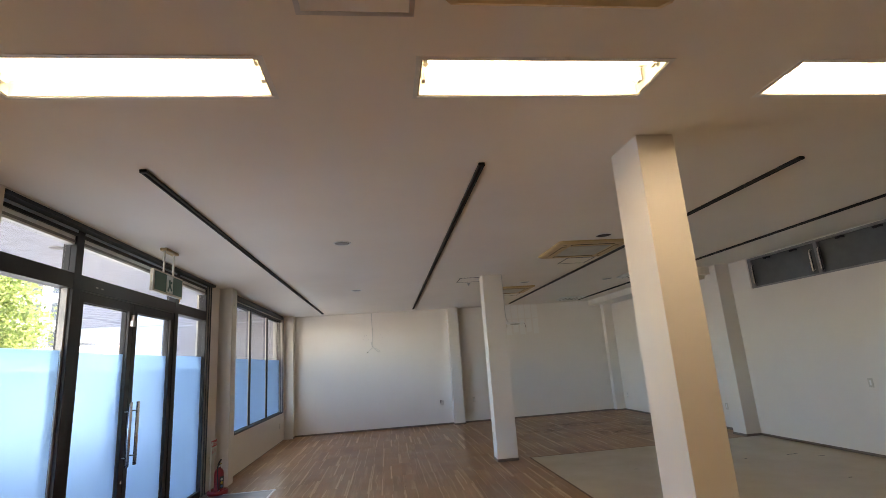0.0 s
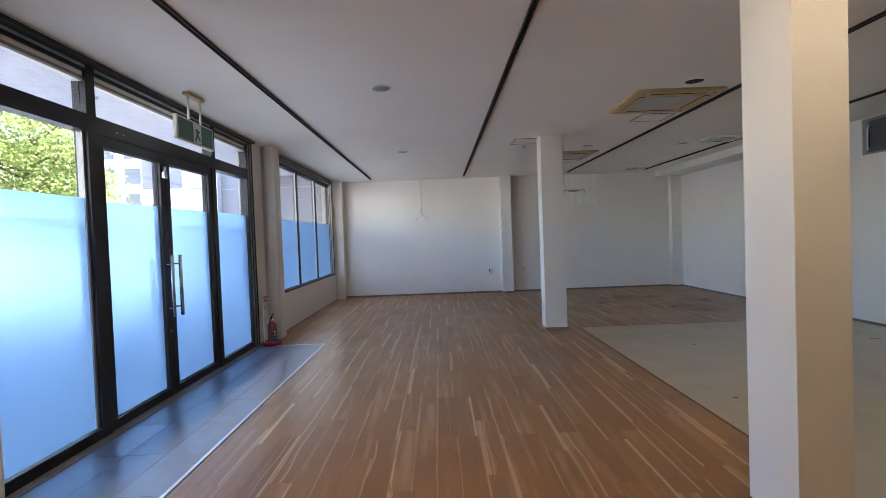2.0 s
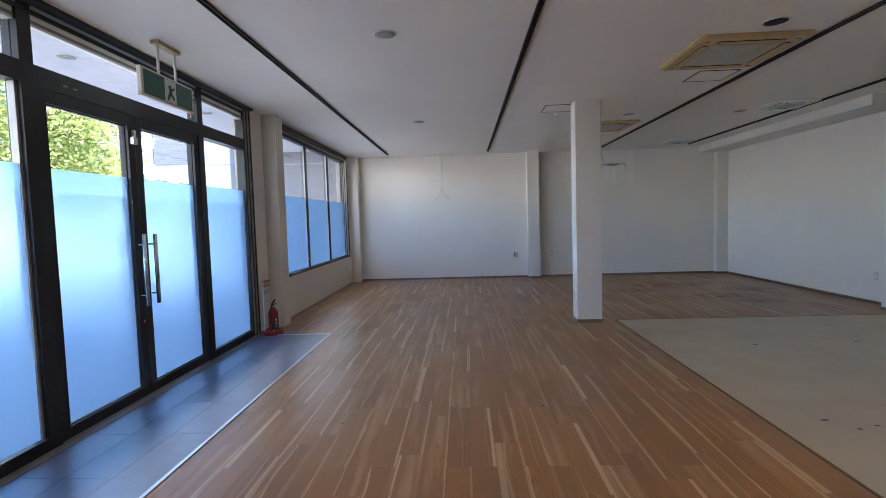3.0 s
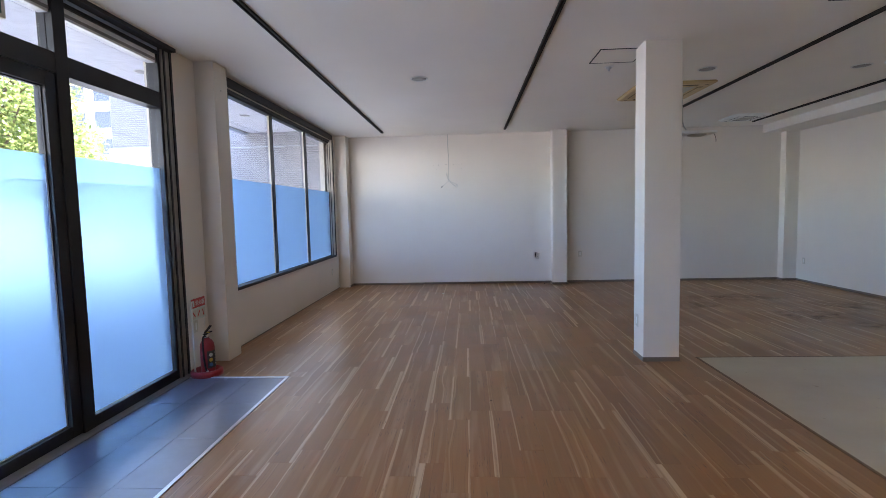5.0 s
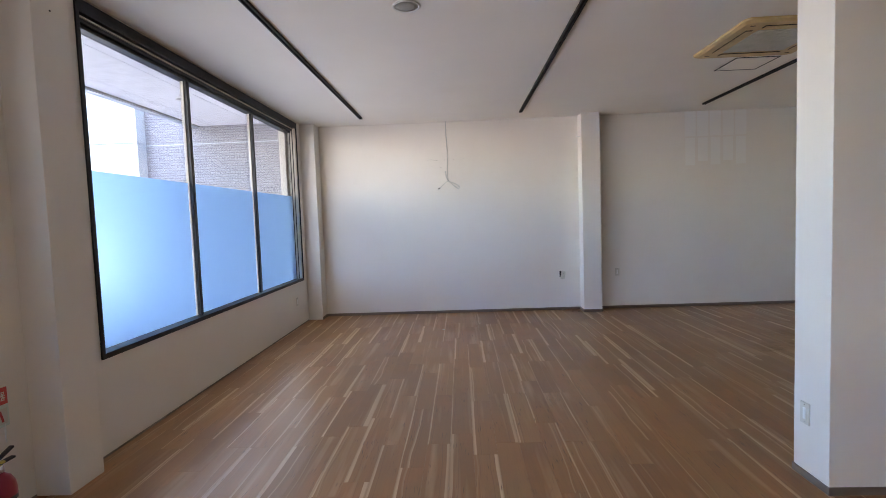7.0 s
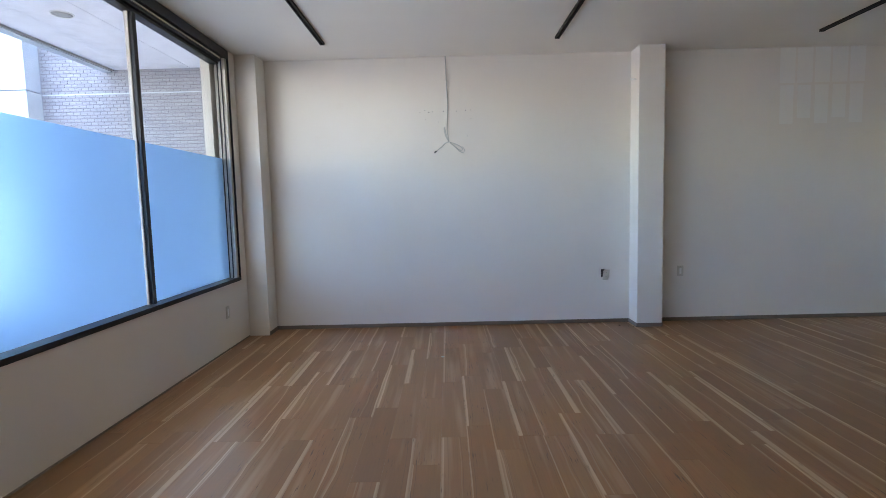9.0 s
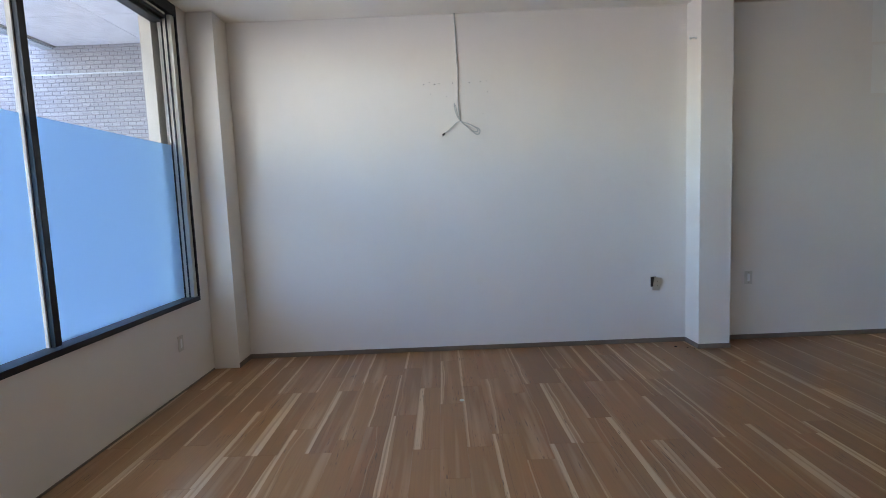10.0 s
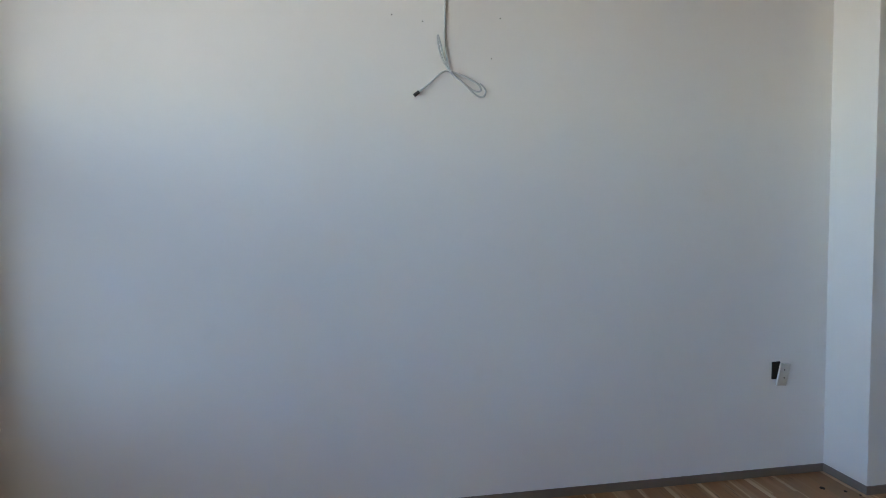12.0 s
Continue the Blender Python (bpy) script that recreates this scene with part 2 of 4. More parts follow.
M_WALL = wallpaper("white_wallpaper", (0.785, 0.73, 0.66))
M_CEIL = wallpaper("ceiling_paper", (0.89, 0.84, 0.765), 0.3, 0.75)
M_BASE = plain("baseboard_vinyl", (0.19, 0.15, 0.12), 0.45)
M_PLANK = plank_wood("walnut_plank")
M_JOINT = plain("plank_joint", (0.27, 0.13, 0.05), 0.8)
M_TILE = tile_stone("slate_tile", (0.125, 0.147, 0.19), 0.31)
M_VINYL = vinyl("cream_vinyl")
M_ALU = plain("aluminium", (0.62, 0.63, 0.65), 0.32, 1.0, 0.1)
M_STEEL = plain("brushed_steel", (0.70, 0.70, 0.70), 0.25, 1.0, 0.1)
M_FRAME = plain("dark_bronze_frame", (0.015, 0.0155, 0.019), 0.42, 0.0, 0.2)
M_FRAME.node_tree.nodes["Principled BSDF"].inputs["Specular IOR Level"].default_value = 0.35
M_FRAME2 = plain("grey_frame_edge", (0.27, 0.255, 0.235), 0.4, 0.3, 0.2)
# pale blue colour holds the sky's reflection on the metal head strip
M_SKYSTRIP = plain("sky_reflection_strip", (0.42, 0.50, 0.62), 0.3)
M_REVEAL = plain("cream_reveal", (0.55, 0.51, 0.44), 0.6)
M_GASKET = plain("black_rubber", (0.012, 0.012, 0.013), 0.6)
M_GLASS = glass("clear_glass")
M_FROST = frosted("frosted_film")
M_BLACK = plain("black_rail", (0.008, 0.008, 0.009), 0.65)
M_WHITE = plain("white_enamel", (0.80, 0.80, 0.77), 0.35)
M_TROFFER = plain("aged_reflector", (0.42, 0.41, 0.34), 0.45)
M_IVORY = plain("yellowed_plastic", (0.60, 0.43, 0.21), 0.45, 0.0, 0.15)
M_GRILLE = plain("grey_grille", (0.52, 0.50, 0.44), 0.55)
M_DARK = plain("dark_slot", (0.02, 0.018, 0.015), 0.7)
M_BEIGE = plain("beige_plate", (0.62, 0.58, 0.50), 0.4)
M_TUBE = glow("lit_tube", (1.0, 0.89, 0.70), TUBE_STRENGTH)
M_RED = plain("red_enamel", (0.27, 0.014, 0.018), 0.3)
M_REDPL = plain("red_plastic", (0.36, 0.022, 0.025), 0.4)
M_GREEN = plain("sign_green", (0.006, 0.10, 0.064), 0.3)
M_PALE = plain("sign_white", (0.62, 0.68, 0.62), 0.35)
M_SIGNRED = plain("sign_red", (0.52, 0.05, 0.04), 0.4)
M_LABEL = plain("label_dark", (0.03, 0.035, 0.03), 0.4)
M_YELLOW = plain("label_yellow", (0.6, 0.45, 0.06), 0.4)
M_BLUE = plain("label_blue", (0.05, 0.2, 0.5), 0.4)
M_CORD = plain("grey_cord", (0.52, 0.51, 0.48), 0.5)
M_HIGH = plain("grey_film", (0.12, 0.128, 0.132), 0.3)
M_HWFRAME = plain("dull_aluminium", (0.30, 0.30, 0.30), 0.45, 0.4, 0.15)
M_SOFFIT = plain("canopy_panel", (0.80, 0.81, 0.85), 0.6)
M_PANEL = plain("white_cladding", (0.44, 0.50, 0.55), 0.45)
M_BRICK = facing_brick("facing_brick")
M_MORTAR = plain("mortar", (0.15, 0.15, 0.165), 0.9)
M_CASE = plain("cream_case", (0.66, 0.62, 0.52), 0.45)
M_ASPHALT = plain("worn_asphalt", (0.29, 0.285, 0.275), 0.9, 0.0, 0.3, 1.0, 60.0, 0.5)
M_PAVE = plain("concrete_pavement", (0.15, 0.15, 0.155), 0.85, 0.0, 0.15, 2.0)
M_BARK = plain("bark", (0.10, 0.075, 0.05), 0.9, 0.0, 0.4, 10.0, 50.0, 0.8)
def stain(name, color):
    """A dried spill: opaque in blotches, clear between them."""
    m, t, n, p = material(name)
    geo = n.new("ShaderNodeTexCoord")
    pos = place(t)
    d = n.new("ShaderNodeVectorMath")
    d.operation = "LENGTH"
    t.links.new(geo.outputs["Object"], d.inputs[0])
    edge = ramp(t, d.outputs["Value"], [(0.2, (0.5,) * 3), (1.0, (0.0,) * 3)])
    blot = ramp(t, grain(t, pos, 5.0, 5.0, 0.65), [(0.42, (0.0,) * 3), (0.62, (1.0,) * 3)])
    fac = blend(t, 1.0, edge, blot, "MULTIPLY")
    p.inputs["Base Color"].default_value = (*color, 1)
    p.inputs["Roughness"].default_value = 0.5
    clear, mix = n.new("ShaderNodeBsdfTransparent"), n.new("ShaderNodeMixShader")
    t.links.new(fac, mix.inputs[0])
    t.links.new(clear.outputs[0], mix.inputs[1])
    t.links.new(p.outputs[0], mix.inputs[2])
    t.links.new(mix.outputs[0], n["Material Output"].inputs["Surface"])
    return m


M_STAIN = stain("dried_spill", (0.05, 0.03, 0.018))
M_LEAF = leaf_material("leaves")
M_RENDER = plain("pale_render", (0.68, 0.67, 0.66), 0.8)
M_WINDOW = plain("far_window", (0.05, 0.06, 0.075), 0.12)


# ---- mesh helpers ----
def add_box(bm, x0, x1, y0, y1, z0, z1, bevel=0.0):
    made = bmesh.ops.create_cube(bm, size=1.0, matrix=Matrix.Translation(((x0 + x1) / 2, (y0 + y1) / 2, (z0 + z1) / 2)) @ Matrix.Diagonal((x1 - x0, y1 - y0, z1 - z0, 1)))
    if bevel:
        edges = {e for v in made["verts"] for e in v.link_edges}
        bmesh.ops.bevel(bm, geom=list(edges), offset=bevel, segments=2, affect="EDGES", profile=0.6)
    return bm


def box(x0, x1, y0, y1, z0, z1, bevel=0.0):
    return add_box(bmesh.new(), x0, x1, y0, y1, z0, z1, bevel)


def add_rod(bm, a, b, r0, r1=None, seg=12):
    a, b = Vector(a), Vector(b)
    d = b - a
    m = Matrix.Translation((a + b) / 2) @ d.to_track_quat("Z", "Y").to_matrix().to_4x4()
    bmesh.ops.create_cone(bm, cap_ends=True, segments=seg, radius1=r0, radius2=r0 if r1 is None else r1, depth=d.length, matrix=m)
    return bm


def rod(a, b, r0, r1=None, seg=12):
    return add_rod(bmesh.new(), a, b, r0, r1, seg)


def lathe(profile, seg=24, at=(0, 0, 0)):
    """A turned body: (radius, height) pairs round the upright through at."""
    bm = bmesh.new()
    rings = []
    for r, z in profile:
        rings.append([bm.verts.new((at[0] + r * math.cos(2 * math.pi * k / seg), at[1] + r * math.sin(2 * math.pi * k / seg), at[2] + z)) for k in range(seg)])
    for a, b in zip(rings, rings[1:]):
        for k in range(seg):
            bm.faces.new((a[k], a[(k + 1) % seg], b[(k + 1) % seg], b[k]))
    bm.faces.new(rings[0][::-1])
    bm.faces.new(rings[-1])
    bmesh.ops.recalc_face_normals(bm, faces=bm.faces)
    return bm


def cord(points, radius, seg=6):
    """A cable along a smooth line through points, as a mesh."""
    pts = [Vector(p) for p in points]
    line = []
    for i in range(len(pts) - 1):
        p0, p1, p2, p3 = pts[max(i - 1, 0)], pts[i], pts[i + 1], pts[min(i + 2, len(pts) - 1)]
        for k in range(8):
            u = k / 8
            line.append(0.5 * (2 * p1 + (p2 - p0) * u + (2 * p0 - 5 * p1 + 4 * p2 - p3) * u * u + (3 * p1 - p0 - 3 * p2 + p3) * u ** 3))
    line.append(pts[-1])
    bm = bmesh.new()
    rings = []
    for i, p in enumerate(line):
        d = (line[min(i + 1, len(line) - 1)] - line[max(i - 1, 0)]).normalized()
        side = d.cross(Vector((0.3, 1, 0.2))).normalized()
        up = d.cross(side)
        rings.append([bm.verts.new(p + radius * (side * math.cos(2 * math.pi * k / seg) + up * math.sin(2 * math.pi * k / seg))) for k in range(seg)])
    for a, b in zip(rings, rings[1:]):
        for k in range(seg):
            bm.faces.new((a[k], a[(k + 1) % seg], b[(k + 1) % seg], b[k]))
    bm.faces.new(rings[0][::-1])
    bm.faces.new(rings[-1])
    return bm


def part(name, bm, mat, parent=None, label="", smooth=False):
    me = bpy.data.meshes.new(name)
    if smooth:
        for f in bm.faces:
            f.smooth = True
    bm.to_mesh(me)
    bm.free()
    me.materials.append(mat)
    ob = new(name, me)
    if parent:
        ob.parent = parent
    return tagged(ob, label)


def structure(name, bm, mat, label, category):
    return tagged(part(name, bm, mat), label, category, kind="structure")


def thing(name, label, category, group="", at=(0, 0, 0)):
    ob = new(name)
    ob.location = at
    ob.empty_display_size = 0.1
    return tagged(ob, label, category, group)


# ---- the room ----
X0, X1, Y0, Y1, H = -2.55, 6.35, -3.2, 13.10, 3.0
KX, KY = 2.26, 7.97          # corner of the cream kitchen floor
MX, MY0, MY1 = -1.64, 2.9, 7.455   # entrance tiles

# window wall: solid round the shop front (y 3.38 to 7.62) and the window (y 8.46 to 12.66)
DOOR0, DOOR1 = 3.22, 7.60
WIN0, WIN1, SILL, HEAD = 8.46, 12.675, 0.645, 2.985
bm = bmesh.new()
add_box(bm, X0 - 0.22, X0, Y0 - 0.2, DOOR0, 0, H)
add_box(bm, X0 - 0.22, X0 - 0.07, DOOR1, 7.98, 0, H)
add_box(bm, X0 - 0.22, X0, 7.98, WIN0, 0, H)
add_box(bm, X0 - 0.22, X0, WIN0, WIN1, 0, SILL)
add_box(bm, X0 - 0.22, X0, WIN0, WIN1, HEAD, H)
add_box(bm, X0 - 0.22, X0, DOOR0, DOOR1, HEAD, H)
add_box(bm, X0 - 0.22, X0, WIN1, Y1 + 0.2, 0, H)
wall_west = structure("wall_west", bm, M_WALL, "white papered wall round the glazed shop front and window", "wall")
bm = box(X0, X1, Y1, Y1 + 0.2, 0, H)
wall_north = structure("wall_north", bm, M_WALL, "bare white papered end wall with screw holes", "wall")
# east wall with the high window opening
HW0, HW1, HWZ0, HWZ1 = 3.3, 7.515, 2.465, 2.985
bm = bmesh.new()
add_box(bm, X1, X1 + 0.2, Y0 - 0.2, HW0, 0, H)
add_box(bm, X1, X1 + 0.2, HW0, HW1, 0, HWZ0)
add_box(bm, X1, X1 + 0.2, HW0, HW1, HWZ1, H)
add_box(bm, X1, X1 + 0.2, HW1, Y1 + 0.2, 0, H)
wall_east = structure("wall_east", bm, M_WALL, "white papered side wall with a high strip window", "wall")
wall_south = structure("wall_south", box(X0, X1, Y0 - 0.2, Y0, 0, H), M_WALL, "plain white papered wall", "wall")

# ceiling, open where the lamps are recessed
LAMP_Y0, LAMP_Y1 = 1.725, 2.055
LAMP_X = (-1.752, 0.235, 2.229)
LAMP_L = 1.255
bm = bmesh.new()
add_box(bm, X0 - 0.3, X1 + 0.2, Y0 - 0.2, LAMP_Y0, H, H + 0.25)
add_box(bm, X0 - 0.3, X1 + 0.2, LAMP_Y1, Y1 + 0.2, H, H + 0.25)
edges = [X0 - 0.3] + [v for x in LAMP_X for v in (x, x + LAMP_L)] + [X1 + 0.2]
for a, b in zip(edges[::2], edges[1::2]):
    add_box(bm, a, b, LAMP_Y0, LAMP_Y1, H, H + 0.25)
for x in LAMP_X:
    add_box(bm, x, x + LAMP_L, LAMP_Y0, LAMP_Y1, H + 0.16, H + 0.25)
ceiling = structure("ceiling", bm, M_CEIL, "flat off-white papered ceiling", "ceiling")
# unseen block above the ceiling, added to shade the street side
upper = structure("shade_block", box(X0 - 0.3, X1 + 0.2, Y0 - 0.2, Y1 + 0.9, H + 0.25, H + 4.2), M_RENDER, "plain unseen block over the shop, added to cast shade", "wall")

# beam along the east wall
bm = box(5.755, X1, 8.323, Y1, 2.85, H)
add_box(bm, 5.755, 6.078, 8.15, 8.323, 2.85, H)
structure("beam", bm, M_WALL, "white boxed-in beam under the ceiling", "beam")

# pilasters and free columns, each with its baseboard
def column(name, x0, x1, y0, y1, sides, label):
    ob = structure(name, box(x0, x1, y0, y1, 0, H, 0.004), M_WALL, label, "column")
    bm = bmesh.new()
    d, h = 0.006, 0.042
    if "s" in sides:
        add_box(bm, x0 - (d if "w" in sides else 0), x1 + (d if "e" in sides else 0), y0 - d, y0, 0, h)
    if "n" in sides:
        add_box(bm, x0 - (d if "w" in sides else 0), x1 + (d if "e" in sides else 0), y1, y1 + d, 0, h)
    if "w" in sides:
        add_box(bm, x0 - d, x0, y0, y1, 0, h)
    if "e" in sides:
        add_box(bm, x1, x1 + d, y0, y1, 0, h)
    if sides:
        part("baseboard", bm, M_BASE, ob, "dark brown vinyl baseboard")
    return ob


column("column_1", 1.733, 1.998, 2.553, 2.925, "snwe", "square white papered column")
column("column_2", 1.70, 2.035, 7.87, 8.14, "snwe", "square white papered column with a socket")
column("column_3", X0 - 0.07, -2.42, 7.98, 8.245, "", "shallow white pilaster beside the shop front")
column("column_4", X0, -2.33, 12.84, Y1, "e", "shallow white pilaster in the corner")
column("column_5", 1.695, 1.968, 12.86, Y1, "swe", "narrow white pilaster on the end wall")
column("column_6", 6.08, X1, 7.98, 8.32, "snw", "white pilaster on the side wall")
column("column_7", 6.10, X1, 12.93, Y1, "sw", "white pilaster in the far corner")

bm = bmesh.new()
for x0, x1, y0, y1 in ((X0, X0 + 0.006, 8.251, 12.834), (X0 - 0.07, X0 - 0.064, DOOR1 + 0.005, 7.974), (X0, X0 + 0.006, Y0, DOOR0 - 0.02),
                       (-2.324, 1.689, Y1 - 0.006, Y1), (1.974, 6.094, Y1 - 0.006, Y1),
                       (X1 - 0.006, X1, 8.326, 12.924), (X1 - 0.006, X1, Y0, 7.974), (X0 + 0.006, X1 - 0.006, Y0, Y0 + 0.006)):
    # on the window wall the 12 mm dark strip stands for a thin shadow
    add_box(bm, x0, x1, y0, y1, 0, 0.012 if x0 < -2.54 else 0.042)
structure("baseboard", bm, M_BASE, "dark brown vinyl baseboard, and a dark shadow line along the window wall", "baseboard")

# floors
bm = bmesh.new()
add_box(bm, X0 - 0.3, X1 + 0.2, Y0 - 0.2, Y1 + 0.2, -0.25, -0.006)
floor = structure("floor", bm, M_JOINT, "walnut-look plank floor with pale streaks, worn", "floor")
kitchen_floor = structure("floor_kitchen", box(KX, X1, Y0, KY, -0.006, 0.004), M_VINYL, "cream sheet vinyl floor with scuffs and screw holes", "floor")
bm = bmesh.new()
add_box(bm, KX - 0.018, KX, Y0, KY + 0.018, -0.006, 0.006)
add_box(bm, KX, X1, KY, KY + 0.018, -0.006, 0.006)
structure("trim_kitchen", bm, plain("brown_trim", (0.17, 0.095, 0.05), 0.5), "thin brown edge strip between vinyl and planks", "trim")
entrance_floor = structure("floor_entrance", box(X0 - 0.28, MX, MY0, MY1, -0.006, -0.003), M_DARK, "dark slate-look entrance tiles", "floor")
bm = bmesh.new()
add_box(bm, MX, MX + 0.028, MY0, MY1 + 0.028, -0.006, 0.007, 0.002)
add_box(bm, X0 + 0.01, MX, MY1, MY1 + 0.028, -0.006, 0.007, 0.002)
structure("trim_entrance", bm, M_ALU, "aluminium edge strip round the entrance tiles", "trim")

# ---- shop front and window ----
FX0, FX1, GX = X0 - 0.13, X0 - 0.02, X0 - 0.09   # frame depth and pane plane


def pane(parent, y0, y1, z0, z1, frost=None, x=GX):
    """A clear pane and, up to the height frost, milky film on its room side."""
    g = part("pane", box(x - 0.004, x + 0.004, y0, y1, z0, z1), M_GLASS, parent, "clear glass")
    g.visible_shadow = False
    if frost:
        part("film", box(x + 0.006, x + 0.007, y0 + 0.004, y1 - 0.004, z0 + 0.004, frost), M_FROST, parent, "milky privacy film up to eye height")


FROST = 1.905
DX0, DX1, DG = X0 - 0.19, X0 - 0.08, X0 - 0.13   # shop front depth and pane plane
M1, M2, JB = (4.21, 4.315), (6.325, 6.43), 7.425      # mullions and jamb
T0, T1 = 2.44, 2.575                                # transom
shop_front = tagged(new("window_1"), "dark bronze glazed shop front with milky film", "window", kind="structure")
BAYS = ((DOOR0 + 0.07, M1[0]), (M1[1], M2[0]), (M2[1], JB))
bm = bmesh.new()
for y0, y1 in ((DOOR0, DOOR0 + 0.07), M1, M2, (JB, JB + 0.03)):
    add_box(bm, DX0, DX1, y0, y1, 0.0, HEAD, 0.002)
for y0, y1 in BAYS:
    add_box(bm, DX0, DX1 - 0.002, y0, y1, T0, T1)
    add_box(bm, DX0, DX1 - 0.002, y0, y1, 2.905, HEAD)
for y0, y1 in (BAYS[0], BAYS[2]):
    add_box(bm, DX0, DX1 - 0.002, y0, y1, 0.0, 0.085)
part("frame", bm, M_FRAME, shop_front)
bm = bmesh.new()
add_box(bm, DX0 + 0.02, DX1 + 0.012, JB + 0.03, JB + 0.055, 0, HEAD)
add_box(bm, DX0 + 0.02, DX1 + 0.012, JB + 0.075, JB + 0.145, 0, HEAD)
add_box(bm, DX0 + 0.03, DX1 - 0.03, M1[0] - 0.022, M1[0], 0.085, T0)
part("edge_strip", bm, M_FRAME2, shop_front, "grey metal edge strips")
bm = bmesh.new()
add_box(bm, DX0 + 0.02, DX1 + 0.02, JB + 0.055, JB + 0.075, 0, HEAD)
add_box(bm, DX0 + 0.02, X0 - 0.06, JB + 0.145, DOOR1, 0, HEAD)
part("jamb_cover", bm, M_FRAME, shop_front)
for z0, z1, x1, mt in ((2.828, 2.846, DG + 0.03, M_WHITE), (2.846, 2.868, DG + 0.034, M_FRAME2), (2.868, 2.904, DG + 0.03, M_WHITE), (2.932, 2.962, DX1 + 0.004, M_SKYSTRIP)):
    bm = bmesh.new()
    for y0, y1 in BAYS:
        add_box(bm, DX0 + 0.02, x1, y0 + 0.002, y1 - 0.002, z0, z1)
    part("head_strip", bm, mt, shop_front, "metal head strip")
part("head_cover", box(DX1, X0 + 0.004, DOOR0 + 0.001, JB + 0.144, 2.955, HEAD), M_FRAME, shop_front)
for y0, y1 in (BAYS[0], BAYS[2]):
    pane(shop_front, y0, y1, 0.085, T0, FROST + 0.01, DG)
for y0, y1 in BAYS:
    pane(shop_front, y0, y1, T1, 2.905, None, DG)
# screw heads on the transom over the door
for y in (4.55, 4.64):
    part("screw", box(DX1 - 0.003, DX1 + 0.001, y, y + 0.035, 2.492, 2.502), M_FRAME2, shop_front)


def door_leaf(name, y0, y1, handle_y, label):
    leaf = tagged(new(name), label, "door", kind="structure")
    x0, x1 = DX0 + 0.02, DX1 - 0.01
    top, low, w = 2.345, 0.085, 0.082
    bm = bmesh.new()
    add_box(bm, x0, x1, y0, y0 + w, 0.008, T0 - 0.005, 0.002)
    add_box(bm, x0, x1, y1 - w, y1, 0.008, T0 - 0.005, 0.002)
    add_box(bm, x0, x1 - 0.002, y0 + w, y1 - w, top, T0 - 0.005)
    add_box(bm, x0, x1 - 0.002, y0 + w, y1 - w, 0.008, low)
    part("leaf_frame", bm, M_FRAME, leaf)
    bm = bmesh.new()
    a, b = y0 + w, y1 - w
    for ya, yb, za, zb in ((a, a + 0.008, low, top), (b - 0.008, b, low, top), (a + 0.008, b - 0.008, top - 0.008, top), (a + 0.008, b - 0.008, low, low + 0.008)):
        add_box(bm, DG - 0.012, DG + 0.014, ya, yb, za, zb)
    part("gasket", bm, M_GASKET, leaf)
    pane(leaf, a + 0.008, b - 0.008, low + 0.008, top - 0.008, FROST, DG)
    for xa, xb in ((x1, x1 + 0.06), (x0, x0 - 0.06)):
        h = part("handle", rod((xb, handle_y, 0.80), (xb, handle_y, 1.42), 0.0175, seg=20), M_STEEL, leaf, "upright brushed steel pull bar", True)
        for z in (0.89, 1.33):
            part("standoff", rod((xa, handle_y, z), (xb, handle_y, z), 0.009), M_STEEL, h)
    return leaf


MID = 5.30
leaf_a = door_leaf("door_1", M1[1] + 0.004, MID - 0.004, 5.24, "dark framed glass door leaf, closed, with a steel pull bar")
leaf_b = door_leaf("door_2", MID + 0.004, M2[0] - 0.004, 5.395, "dark framed glass door leaf, closed, with a steel pull bar")
bm = box(DX1 - 0.012, DX1 + 0.022, 5.235, 5.29, 2.19, 2.25, 0.004)
add_box(bm, DX1 - 0.012, DX1 + 0.014, 5.26, 5.287, 2.25, 2.31, 0.003)
part("latch", bm, M_ALU, leaf_a, "small grey metal latch")
part("lock", rod((DX1 - 0.012, 5.26, 0.66), (DX1 - 0.004, 5.26, 0.66), 0.014, seg=16), M_STEEL, leaf_a)

window_2 = tagged(new("window_2"), "wide three-light window with dark frame and milky film", "window", kind="structure")
bm = bmesh.new()
add_box(bm, FX0, X0 + 0.012, WIN0, WIN0 + 0.03, SILL, HEAD)
add_box(bm, FX0, X0 + 0.012, WIN1 - 0.012, WIN1, SILL, HEAD)
add_box(bm, FX0, X0 + 0.012, WIN0 + 0.03, WIN1 - 0.012, SILL, SILL + 0.035)
add_box(bm, FX0, X0 + 0.012, WIN0 + 0.03, WIN1 - 0.012, HEAD - 0.085, HEAD)
MULL = (9.82, 11.22)
for y in MULL:
    add_box(bm, GX - 0.012, GX + 0.044, y - 0.008, y + 0.036, SILL + 0.035, HEAD - 0.085)
for x in (GX + 0.009, GX + 0.046):
    add_box(bm, x, x + 0.009, WIN1 - 0.068, WIN1 - 0.0602, SILL + 0.035, HEAD - 0.085)
part("frame", bm, M_FRAME, window_2)
for y in MULL:
    part("mullion_strip", box(GX - 0.010, GX + 0.016, y - 0.017, y - 0.0082, SILL + 0.035, HEAD - 0.085), M_REVEAL, window_2, "cream metal strip beside the mullion")
bm = bmesh.new()
add_box(bm, GX - 0.02, X0 - 0.004, WIN1 - 0.06, WIN1 - 0.0122, SILL + 0.035, HEAD - 0.085)
add_box(bm, FX0 + 0.02, FX1 + 0.006, WIN0 + 0.032, WIN1 - 0.12, HEAD - 0.105, HEAD - 0.092)
